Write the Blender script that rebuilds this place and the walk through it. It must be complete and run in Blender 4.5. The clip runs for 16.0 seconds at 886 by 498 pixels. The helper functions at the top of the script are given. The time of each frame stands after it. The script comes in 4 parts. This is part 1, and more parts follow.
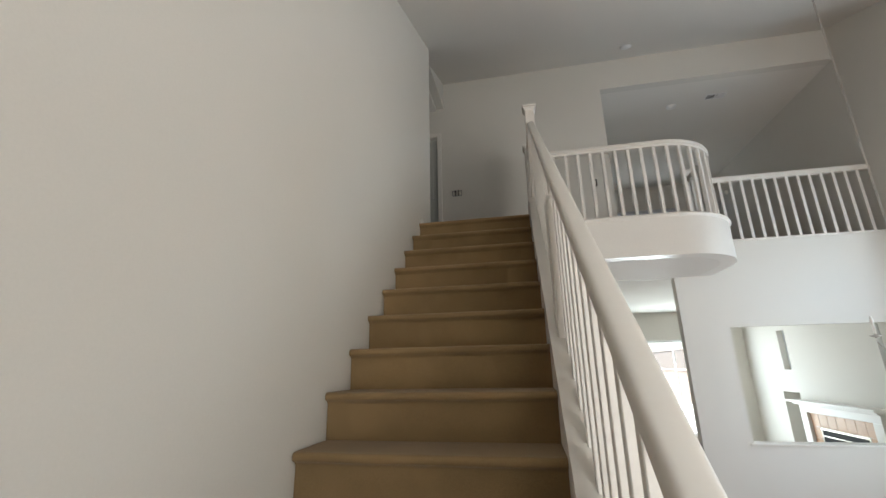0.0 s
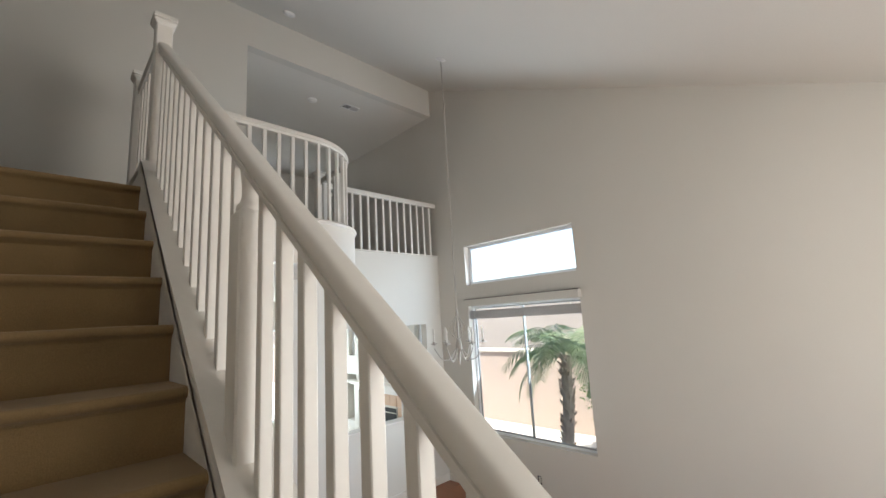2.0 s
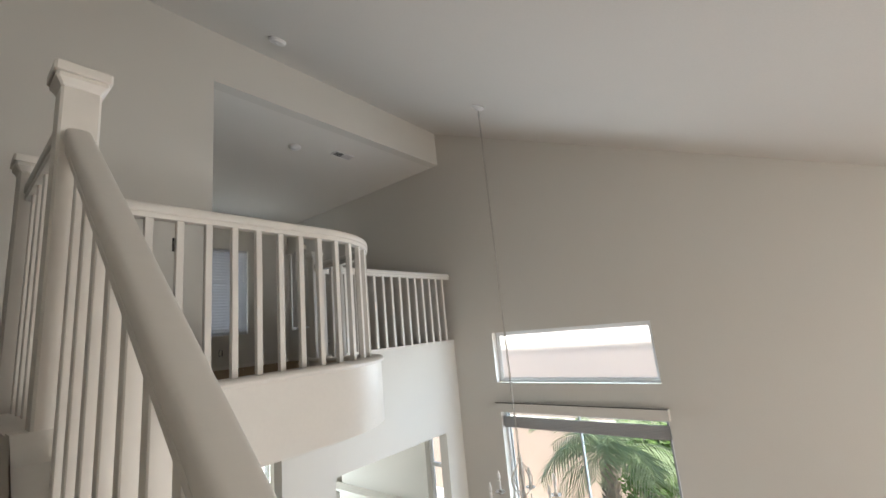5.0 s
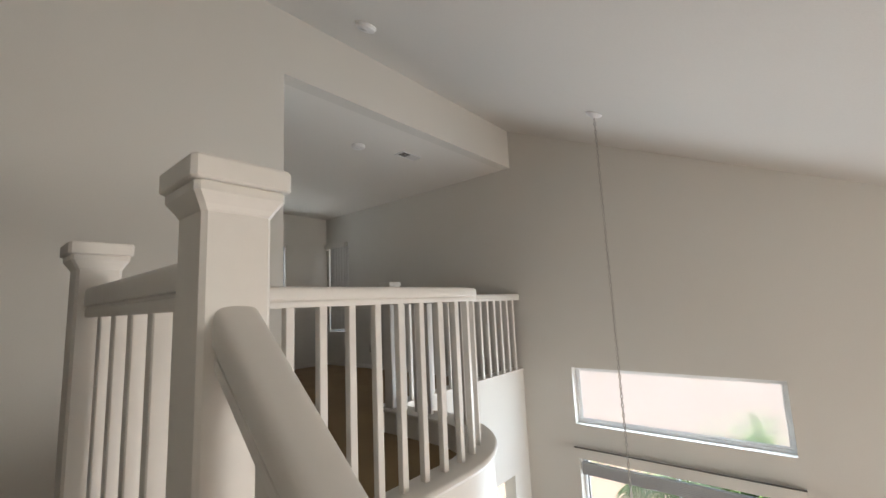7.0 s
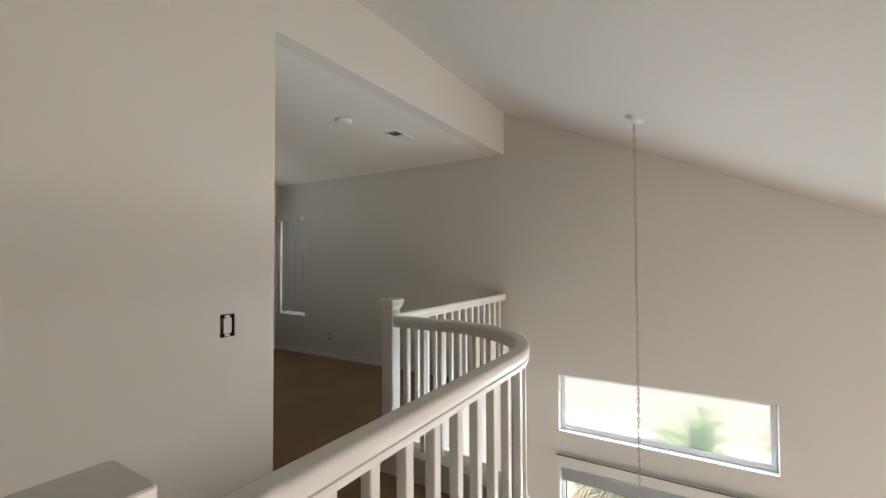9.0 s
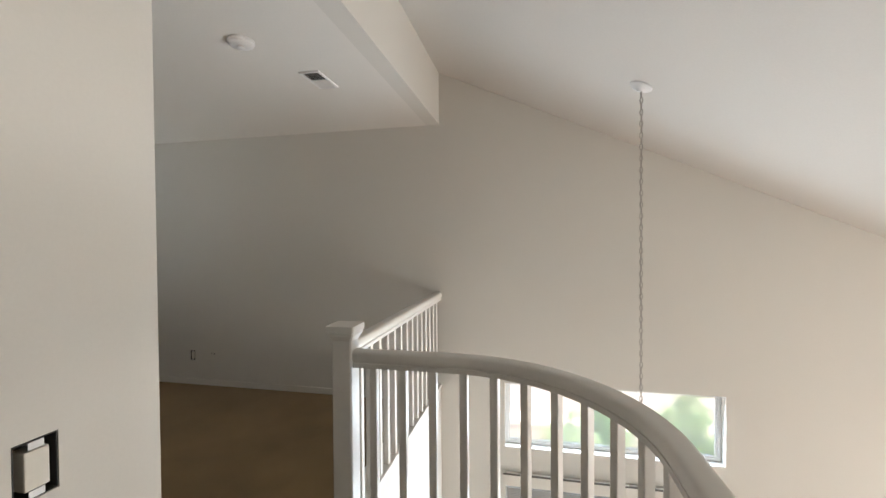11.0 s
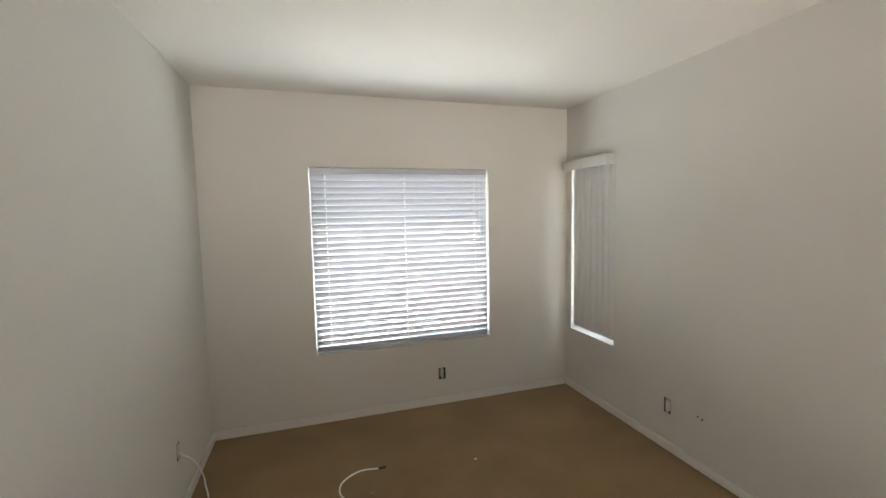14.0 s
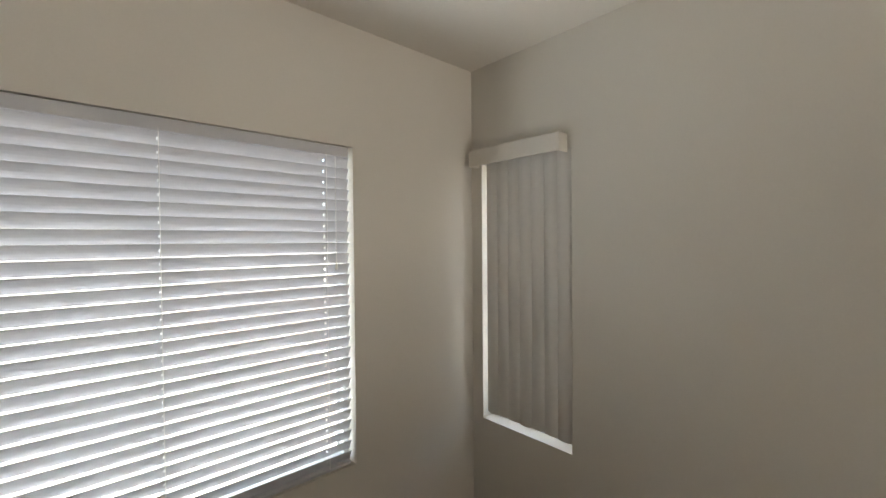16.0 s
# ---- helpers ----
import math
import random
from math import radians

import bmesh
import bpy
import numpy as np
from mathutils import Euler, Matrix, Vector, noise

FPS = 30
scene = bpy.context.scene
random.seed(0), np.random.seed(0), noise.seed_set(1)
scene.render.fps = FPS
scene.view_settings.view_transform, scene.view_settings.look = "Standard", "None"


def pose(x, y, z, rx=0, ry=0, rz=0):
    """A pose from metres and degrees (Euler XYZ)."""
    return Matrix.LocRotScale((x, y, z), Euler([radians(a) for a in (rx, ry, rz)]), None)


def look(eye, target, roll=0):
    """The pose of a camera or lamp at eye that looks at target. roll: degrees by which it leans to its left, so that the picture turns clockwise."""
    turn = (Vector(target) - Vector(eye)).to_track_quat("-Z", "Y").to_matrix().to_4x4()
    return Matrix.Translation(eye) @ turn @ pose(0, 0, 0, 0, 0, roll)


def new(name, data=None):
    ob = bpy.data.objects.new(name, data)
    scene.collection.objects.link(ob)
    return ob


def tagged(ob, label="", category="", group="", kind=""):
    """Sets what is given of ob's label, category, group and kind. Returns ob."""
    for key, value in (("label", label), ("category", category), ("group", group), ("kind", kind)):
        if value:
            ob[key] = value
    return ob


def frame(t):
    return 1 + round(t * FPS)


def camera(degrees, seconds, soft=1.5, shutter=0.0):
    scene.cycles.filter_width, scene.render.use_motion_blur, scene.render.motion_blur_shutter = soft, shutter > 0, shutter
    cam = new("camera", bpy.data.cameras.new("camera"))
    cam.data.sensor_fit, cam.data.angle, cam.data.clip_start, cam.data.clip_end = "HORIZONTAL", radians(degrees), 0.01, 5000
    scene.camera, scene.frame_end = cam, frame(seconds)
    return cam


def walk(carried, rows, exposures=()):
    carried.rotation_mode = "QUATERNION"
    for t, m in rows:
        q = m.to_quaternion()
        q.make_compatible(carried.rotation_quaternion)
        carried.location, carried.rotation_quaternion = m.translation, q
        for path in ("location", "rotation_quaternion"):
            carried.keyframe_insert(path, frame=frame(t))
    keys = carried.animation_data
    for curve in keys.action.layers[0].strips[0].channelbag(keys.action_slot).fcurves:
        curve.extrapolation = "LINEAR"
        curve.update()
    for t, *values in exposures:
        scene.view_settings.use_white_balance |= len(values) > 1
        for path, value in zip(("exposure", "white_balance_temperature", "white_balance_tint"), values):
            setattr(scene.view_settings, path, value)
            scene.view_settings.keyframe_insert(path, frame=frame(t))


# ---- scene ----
cam = camera(94.0, 16.0)
PATH = [
    (0, (0.592, -0.255, 1.753), (0.23, 1.634, 2.301), -1.1),
    (0.5, (0.408, -0.057, 1.92), (0.727, 1.867, 2.366), -2.7),
    (1, (0.428, 0.088, 2.008), (1.259, 1.858, 2.433), -4.0),
    (1.5, (0.418, 0.308, 2.04), (1.498, 1.934, 2.477), -3.0),
    (2, (0.355, 0.524, 2.211), (1.732, 1.936, 2.545), -3.4),
    (2.5, (0.453, 0.766, 2.37), (1.894, 2.069, 2.841), -2.6),
    (3, (0.521, 1.049, 2.606), (2.078, 2.216, 3.069), -4.4),
    (3.5, (0.545, 1.263, 2.809), (2.062, 2.497, 3.23), -0.5),
    (3.7, (0.583, 1.333, 2.9), (2.094, 2.575, 3.319), -1.4),
    (5.8, (0.559, 2.33, 3.654), (2.07, 3.591, 4.008), -7.9),
    (6, (0.569, 2.425, 3.729), (1.992, 3.788, 4.071), -6.1),
    (6.5, (0.564, 2.623, 3.856), (2.041, 3.93, 4.187), -5.3),
    (7, (0.545, 2.801, 4.008), (2.061, 4.079, 4.274), -2.6),
    (7.5, (0.58, 2.981, 4.153), (2.107, 4.25, 4.393), -2.9),
    (8, (0.559, 3.162, 4.277), (2.251, 4.225, 4.365), -2.6),
    (8.5, (0.59, 3.335, 4.363), (2.321, 4.331, 4.463), -0.7),
    (9, (0.579, 3.533, 4.478), (2.29, 4.567, 4.528), -0.2),
    (9.2, (0.554, 3.628, 4.513), (2.31, 4.584, 4.552), 0.1),
    (9.7, (0.57, 3.96, 4.54), (2.36, 4.85, 4.56), 0.2),
    (10.3, (0.68, 4.42, 4.56), (2.55, 5.12, 4.56), 0.0),
    (10.9, (1.06, 4.52, 4.57), (3.0, 5.0, 4.54), -0.3),
    (11.3, (1.365, 4.461, 4.54), (3.343, 4.752, 4.497), -0.7),
    (11.5, (1.473, 4.575, 4.537), (3.438, 4.936, 4.459), -0.2),
    (12, (1.844, 4.752, 4.547), (3.814, 5.541, 4.398), -1.2),
    (12.5, (2.152, 4.989, 4.575), (3.937, 6.147, 4.526), 0.6),
    (13, (2.514, 5.158, 4.661), (3.723, 6.749, 4.586), 1.9),
    (13.5, (2.537, 5.534, 4.739), (3.307, 7.37, 4.543), -0.3),
    (14, (2.633, 5.916, 4.716), (3.23, 7.818, 4.549), -1.2),
    (14.5, (2.76, 6.363, 4.699), (3.326, 8.275, 4.548), 1.9),
    (15, (2.88, 6.778, 4.666), (3.518, 8.67, 4.544), 0.7),
    (15.5, (3.024, 7.163, 4.675), (3.955, 8.932, 4.638), -0.0),
    (16, (3.144, 7.58, 4.656), (4.481, 9.068, 4.62), -0.5),
]
EXPOSURES = [(0, 1.97, 6300, 9), (1, 1.98, 6350, 10), (2, 1.98, 6350, 10), (3.5, 1.91, 6400, 10), (6, 2.17, 6500, 11), (8, 2.41, 6600, 12), (9.2, 2.5, 6650, 12), (11.3, 2.86, 6550, 11), (12.5, 3.08, 6700, 11), (13, 3.4, 6700, 11), (13.6, 3.66, 6700, 11), (14.5, 3.62, 6650, 11), (15.2, 3.42, 6750, 11), (16, 3.1, 7100, 12)]

walk(cam, [(t, look(Vector(eye) * 0.94, Vector(target) * 0.94, roll)) for t, eye, target, roll in PATH], EXPOSURES)

# ---------------------------------------------------------------- world, sun, large lights
K = 0.94            # metres per unit of the plan below
U = 3.05            # upper floor level
EX = 4.925           # east wall, inner face
NY = 9.30           # north wall, inner face
N1 = 5.35           # wall between stair hall and loft, south face
WX = -0.31          # stair wall, inner face
LC = 5.66           # flat ceiling of loft and hall
RX = 0.782          # centre line of the stair railing
SLOPE = 0.452
GF = -0.15          # ground floor level


def vault(y):
    """Height of the sloped ceiling."""
    return 6.14 - SLOPE * (N1 - y)


world = bpy.data.worlds.new("world")
scene.world = world
world.use_nodes = True
wn = world.node_tree.nodes
sky = wn.new("ShaderNodeTexSky")
sky.sky_type = 'NISHITA'
sky.sun_disc = False
sky.sun_elevation, sky.sun_rotation = radians(68), radians(234)
sky.dust_density, sky.air_density, sky.ozone_density = 2.0, 1.0, 0.6
wn["Background"].inputs[1].default_value = 0.15
world.node_tree.links.new(sky.outputs[0], wn["Background"].inputs[0])

sun_data = bpy.data.lights.new("sun", 'SUN')
sun_data.energy, sun_data.angle, sun_data.color = 3.8, radians(0.5), (1.0, 0.95, 0.87)
sun = new("sun", sun_data)
sun.matrix_world = look((-7, -5, 22), (0, 0, 0))


def window_light(name, eye, target, w, h, watts, colour):
    d = bpy.data.lights.new(name, 'AREA')
    d.shape, d.size, d.size_y, d.energy, d.color = 'RECTANGLE', w * K, h * K, watts * K * K, colour
    ob = new(name, d)
    ob.matrix_world = look(Vector(eye) * K, Vector(target) * K)
    return ob


DAY = (0.72, 0.87, 1.0)
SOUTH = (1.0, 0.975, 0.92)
window_light("daylight_great_low", (EX + 0.17, 3.85, 1.5), (0, 3.85, 3.4), 1.74, 1.7, 16, DAY)
window_light("daylight_great_high", (EX + 0.04, 3.85, 2.98), (0, 3.85, 2.4), 1.72, 0.48, 5, DAY)
# An unseen south window is assumed, to light the vault and east wall.
window_light("assumed_south_daylight", (2.75, -2.34, 1.55), (3.4, 4, 5.0), 2.4, 2.1, 34, SOUTH)
window_light("daylight_family", (3.6, 9.47, 1.25), (3.4, 5, 1.0), 1.8, 1.8, 31, (0.84, 0.96, 1.0))
window_light("daylight_loft", (3.375, 9.74, 4.15), (3.375, 5, 6.0), 1.5, 1.5, 8.6, (0.84, 0.94, 1.0))
window_light("daylight_loft_side", (5.12, 8.93, 4.36), (0, 8.93, 4.36), 0.55, 1.45, 0.6, (0.86, 0.95, 1.0))

# ---------------------------------------------------------------- materials


def material(name, colour, rough=0.6, metal=0.0, var=0.06, scale=3.0, fine=60.0, bump=0.1, spread=0.003, spec=0.4, sheen=0.0):
    """A principled material with colour variation at two scales and fine relief."""
    m = bpy.data.materials.new(name)
    m.use_nodes = True
    n, l = m.node_tree.nodes, m.node_tree.links
    p = n["Principled BSDF"]
    big, small = n.new("ShaderNodeTexNoise"), n.new("ShaderNodeTexNoise")
    big.inputs["Scale"].default_value, big.inputs["Detail"].default_value = scale, 4
    small.inputs["Scale"].default_value, small.inputs["Detail"].default_value = fine, 3
    geo = n.new("ShaderNodeNewGeometry")
    l.new(geo.outputs["Position"], big.inputs["Vector"])
    l.new(geo.outputs["Position"], small.inputs["Vector"])
    add = n.new("ShaderNodeMath")
    add.operation = 'MULTIPLY_ADD'
    add.inputs[1].default_value = 0.45
    l.new(small.outputs["Fac"], add.inputs[0])
    half = n.new("ShaderNodeMath")
    half.operation = 'MULTIPLY'
    half.inputs[1].default_value = 0.55
    l.new(big.outputs["Fac"], half.inputs[0])
    l.new(half.outputs[0], add.inputs[2])
    ramp = n.new("ShaderNodeMapRange")
    ramp.inputs["From Min"].default_value, ramp.inputs["From Max"].default_value = 0.3, 0.7
    ramp.inputs["To Min"].default_value, ramp.inputs["To Max"].default_value = 1 - var, 1 + var
    l.new(add.outputs[0], ramp.inputs["Value"])
    mul = n.new("ShaderNodeVectorMath")
    mul.operation = 'SCALE'
    mul.inputs[0].default_value = colour
    l.new(ramp.outputs[0], mul.inputs["Scale"])
    l.new(mul.outputs[0], p.inputs["Base Color"])
    p.inputs["Roughness"].default_value, p.inputs["Metallic"].default_value = rough, metal
    p.inputs["Specular IOR Level"].default_value = spec
    if sheen:
        p.inputs["Sheen Weight"].default_value = sheen
    if bump:
        b = n.new("ShaderNodeBump")
        b.inputs["Strength"].default_value, b.inputs["Distance"].default_value = bump, spread
        l.new(small.outputs["Fac"], b.inputs["Height"])
        l.new(b.outputs[0], p.inputs["Normal"])
    return m


def varied(m, amount):
    """Lets each piece differ a little in lightness."""
    n, l = m.node_tree.nodes, m.node_tree.links
    p = n["Principled BSDF"]
    old = p.inputs["Base Color"].links[0].from_socket
    info, r, s = n.new("ShaderNodeObjectInfo"), n.new("ShaderNodeMapRange"), n.new("ShaderNodeVectorMath")
    r.inputs["To Min"].default_value, r.inputs["To Max"].default_value = 1 - amount, 1 + amount
    l.new(info.outputs["Random"], r.inputs["Value"])
    s.operation = 'SCALE'
    l.new(old, s.inputs[0])
    l.new(r.outputs[0], s.inputs["Scale"])
    l.new(s.outputs[0], p.inputs["Base Color"])
    return m


def glass_material():
    m = bpy.data.materials.new("window_glass")
    m.use_nodes = True
    n, l = m.node_tree.nodes, m.node_tree.links
    n.remove(n["Principled BSDF"])
    a, b, mix = n.new("ShaderNodeBsdfTransparent"), n.new("ShaderNodeBsdfGlossy"), n.new("ShaderNodeMixShader")
    a.inputs[0].default_value = (0.95, 0.97, 0.96, 1)
    b.inputs["Roughness"].default_value = 0.02
    f = n.new("ShaderNodeFresnel")
    f.inputs[0].default_value = 1.25
    l.new(f.outputs[0], mix.inputs[0])
    l.new(a.outputs[0], mix.inputs[1])
    l.new(b.outputs[0], mix.inputs[2])
    l.new(mix.outputs[0], n["Material Output"].inputs[0])
    return m


def obscured_glass():
    """Rough, slightly milky pane: what lies behind it blurs."""
    m = bpy.data.materials.new("blurring_window_glass")
    m.use_nodes = True
    n, l = m.node_tree.nodes, m.node_tree.links
    n.remove(n["Principled BSDF"])
    a, b, mix = n.new("ShaderNodeBsdfRefraction"), n.new("ShaderNodeBsdfTranslucent"), n.new("ShaderNodeMixShader")
    a.inputs["Color"].default_value = (0.92, 0.92, 0.91, 1)
    a.inputs["IOR"].default_value, a.inputs["Roughness"].default_value = 1.08, 0.34
    mottle = n.new("ShaderNodeTexNoise")
    mottle.inputs["Scale"].default_value = 3.0
    amount = n.new("ShaderNodeMapRange")
    amount.inputs["To Min"].default_value, amount.inputs["To Max"].default_value = 0.03, 0.10
    b.inputs[0].default_value = (0.8, 0.8, 0.78, 1)
    l.new(mottle.outputs["Fac"], amount.inputs["Value"])
    l.new(amount.outputs[0], mix.inputs[0])
    l.new(a.outputs[0], mix.inputs[1])
    l.new(b.outputs[0], mix.inputs[2])
    l.new(mix.outputs[0], n["Material Output"].inputs[0])
    return m


def translucent(name, colour, share, rough=0.5):
    """A thin sheet that lets part of the light through."""
    m = material(name, colour, rough=rough, var=0.03, bump=0.03)
    n, l = m.node_tree.nodes, m.node_tree.links
    p = n["Principled BSDF"]
    t, mix = n.new("ShaderNodeBsdfTranslucent"), n.new("ShaderNodeMixShader")
    t.inputs[0].default_value = (*colour, 1)
    mix.inputs[0].default_value = share
    l.new(p.outputs[0], mix.inputs[1])
    l.new(t.outputs[0], mix.inputs[2])
    l.new(mix.outputs[0], n["Material Output"].inputs[0])
    return m


PAINT = material("wall_paint", (0.618, 0.588, 0.537), rough=0.75, var=0.025, scale=0.9, fine=140, bump=0.10, spread=0.002, spec=0.25)
CEIL = material("ceiling_paint", (0.69, 0.655, 0.605), rough=0.9, var=0.025, scale=0.8, fine=90, bump=0.2, spread=0.003, spec=0.15)
TRIM = material("white_trim_paint", (0.67, 0.635, 0.585), rough=0.4, var=0.025, scale=4, fine=45, bump=0.04, spread=0.002)
CARPET = material("tan_carpet", (0.249, 0.165, 0.080), rough=0.95, var=0.25, scale=2.6, fine=380, bump=0.5, spread=0.004, spec=0.05, sheen=0.15)
WOOD = varied(material("red_wood_floor", (0.30, 0.115, 0.05), rough=0.3, var=0.15, scale=6, fine=70, bump=0.05), 0.2)
VINYL = material("white_vinyl", (0.82, 0.83, 0.83), rough=0.35, var=0.02, bump=0.0)
BLIND = translucent("white_blind_slat", (0.54, 0.54, 0.565), 0.06, 0.4)
VBLIND = translucent("vinyl_vertical_slat", (0.62, 0.595, 0.56), 0.06, 0.5)
VALANCE = material("valance_vinyl", (0.62, 0.59, 0.54), rough=0.45, var=0.03, bump=0.03)
DOORDIM = material("dim_doorway_grey", (0.40, 0.40, 0.375), rough=0.45, var=0.03, bump=0.03)
CORD = material("white_cord", (0.78, 0.77, 0.74), rough=0.7, bump=0.0)
GLASS = glass_material()
BLURRING = obscured_glass()
# Grey makes the sash bars look backlit: their shade is in the colour.
BACKLIT = material("backlit_sash_grey", (0.30, 0.31, 0.31), rough=0.4, metal=0.3, var=0.04, bump=0.0)
DARK = material("dark_plastic_and_duct_shade", (0.03, 0.028, 0.025), rough=0.6, bump=0.0)
DEVICE = material("ivory_device", (0.66, 0.62, 0.54), rough=0.4, bump=0.0)
GAPDARK = material("valance_gap_dark", (0.09, 0.08, 0.07), rough=0.5, metal=0.3, bump=0.0)
PLEAT = material("grey_pleated_fabric", (0.34, 0.335, 0.33), rough=0.8, var=0.05, bump=0.05)
STEEL = material("galvanised_steel", (0.5, 0.5, 0.5), rough=0.4, metal=0.9, bump=0.0)
VENTWHITE = material("vent_enamel", (0.74, 0.72, 0.70), rough=0.4, bump=0.0)
CHAINMETAL = material("dull_chain_metal", (0.42, 0.39, 0.35), rough=0.5, metal=0.3, var=0.15, bump=0.05)
IRON = material("antique_pewter", (0.42, 0.39, 0.35), rough=0.45, metal=0.35, var=0.15, bump=0.05)
CANDLE = material("candle_sleeve", (0.72, 0.70, 0.66), rough=0.5, bump=0.0)
TILE = varied(material("tan_fireplace_tile", (0.50, 0.31, 0.19), rough=0.45, var=0.12, scale=7, fine=60, bump=0.06), 0.10)
GROUT = material("grout", (0.55, 0.48, 0.40), rough=0.9)
FIREBLACK = material("black_firebox", (0.015, 0.014, 0.013), rough=0.8)
BRASS = material("firebox_brass", (0.55, 0.5, 0.42), rough=0.3, metal=0.9, bump=0.0)
STUCCO = material("tan_stucco", (0.41, 0.325, 0.275), rough=0.95, var=0.06, scale=1.5, fine=50, bump=0.5, spread=0.008, spec=0.1)
PALE = material("pale_stucco", (0.66, 0.60, 0.52), rough=0.95, var=0.05, scale=1.5, fine=50, bump=0.5, spread=0.008, spec=0.1)
HOUSE = material("pinkish_house_stucco", (0.31, 0.27, 0.24), rough=0.95, var=0.08, scale=0.8, fine=40, bump=0.5, spread=0.008, spec=0.1)
GROUND = material("pale_concrete", (0.42, 0.39, 0.35), rough=0.95, var=0.12, scale=0.8, fine=40, bump=0.3, spread=0.006)
BARK = material("palm_bark", (0.30, 0.25, 0.21), rough=0.95, var=0.35, scale=9, fine=60, bump=0.8, spread=0.02)
LEAF = translucent("palm_leaf", (0.24, 0.30, 0.17), 0.5, 0.45)
SHRUB = translucent("shrub_leaf", (0.11, 0.19, 0.05), 0.45, 0.5)

# ---------------------------------------------------------------- mesh helpers


def empty(name, at=(0, 0, 0)):
    ob = new(name)
    ob.location = Vector(at) * K
    ob.empty_display_size = 0.1
    bpy.context.view_layer.update()
    return ob


def finish(ob, mat, smooth=False):
    ob.data.materials.append(mat)
    if smooth:
        ob.data.shade_smooth()
        ob.data.set_sharp_from_angle(angle=radians(40))
    return ob


def part(name, bm, mat, parent=None, label="", smooth=False):
    """Links a bmesh, given in units of the plan, as one mesh object under a thing or part."""
    me = bpy.data.meshes.new(name)
    bmesh.ops.scale(bm, vec=(K, K, K), verts=bm.verts)
    bmesh.ops.recalc_face_normals(bm, faces=bm.faces)
    bm.to_mesh(me)
    bm.free()
    ob = finish(new(name, me), mat, smooth)
    if parent is not None:
        ob.parent = parent
        base = Matrix.Translation(parent.location)      # meshes lie at the origin, empties at their base
        ob.matrix_parent_inverse = base.inverted()
    if label:
        ob["label"] = label
    return ob


def add_box(bm, x0, x1, y0, y1, z0, z1, bevel=0.0):
    v = bmesh.ops.create_cube(bm, size=1.0)["verts"]
    for p in v:
        p.co = Vector(((x0 + x1) / 2 + p.co.x * (x1 - x0), (y0 + y1) / 2 + p.co.y * (y1 - y0), (z0 + z1) / 2 + p.co.z * (z1 - z0)))
    if bevel:
        edges = list({e for p in v for e in p.link_edges})
        bmesh.ops.bevel(bm, geom=edges, offset=bevel, segments=2, affect='EDGES', profile=0.6)
    return bm


def boxes(*specs, bevel=0.0):
    bm = bmesh.new()
    for s in specs:
        add_box(bm, *s, bevel=bevel)
    return bm


def slab(axis, lo, hi, us, vs, holes=()):
    """A wall or floor sheet of thickness lo..hi along axis, spanning us x vs, with rectangular holes cut through."""
    ug = sorted({us[0], us[1], *[h[k] for h in holes for k in (0, 1)]})
    vg = sorted({vs[0], vs[1], *[h[k] for h in holes for k in (2, 3)]})
    ug = [u for u in ug if us[0] <= u <= us[1]]
    vg = [v for v in vg if vs[0] <= v <= vs[1]]

    def solid(i, j):
        if not (0 <= i < len(ug) - 1 and 0 <= j < len(vg) - 1):
            return False
        u, v = (ug[i] + ug[i + 1]) / 2, (vg[j] + vg[j + 1]) / 2
        return not any(h[0] < u < h[1] and h[2] < v < h[3] for h in holes)

    bm, seen = bmesh.new(), {}

    def vert(u, v, d):
        key = (u, v, d)
        if key not in seen:
            co = {"x": (d, u, v), "y": (u, d, v), "z": (u, v, d)}[axis]
            seen[key] = bm.verts.new(co)
        return seen[key]

    for i in range(len(ug) - 1):
        for j in range(len(vg) - 1):
            if not solid(i, j):
                continue
            a, b, c, d = ug[i], ug[i + 1], vg[j], vg[j + 1]
            for w in (lo, hi):
                bm.faces.new([vert(a, c, w), vert(b, c, w), vert(b, d, w), vert(a, d, w)])
            for di, dj, p, q in ((-1, 0, (a, c), (a, d)), (1, 0, (b, c), (b, d)), (0, -1, (a, c), (b, c)), (0, 1, (a, d), (b, d))):
                if not solid(i + di, j + dj):
                    bm.faces.new([vert(*p, lo), vert(*q, lo), vert(*q, hi), vert(*p, hi)])
    return bm


def under_vault(bm, lift=0.03):
    """Cuts off what stands above the sloped ceiling."""
    geom = bm.verts[:] + bm.edges[:] + bm.faces[:]
    cut = bmesh.ops.bisect_plane(bm, geom=geom, plane_co=(0, N1, vault(N1) + lift), plane_no=(0, -SLOPE, 1), clear_outer=True)
    bmesh.ops.holes_fill(bm, edges=[e for e in bm.edges if e.is_boundary], sides=0)
    return bm


def prism(points, z0, z1):
    """A flat plate with the outline points, from z0 to z1."""
    bm = bmesh.new()
    f = bm.faces.new([bm.verts.new((x, y, z1)) for x, y in points])
    low = bmesh.ops.extrude_face_region(bm, geom=[f])
    for v in low["geom"]:
        if isinstance(v, bmesh.types.BMVert):
            v.co.z = z0
    bmesh.ops.triangulate(bm, faces=[g for g in bm.faces if len(g.verts) > 4])
    return bm


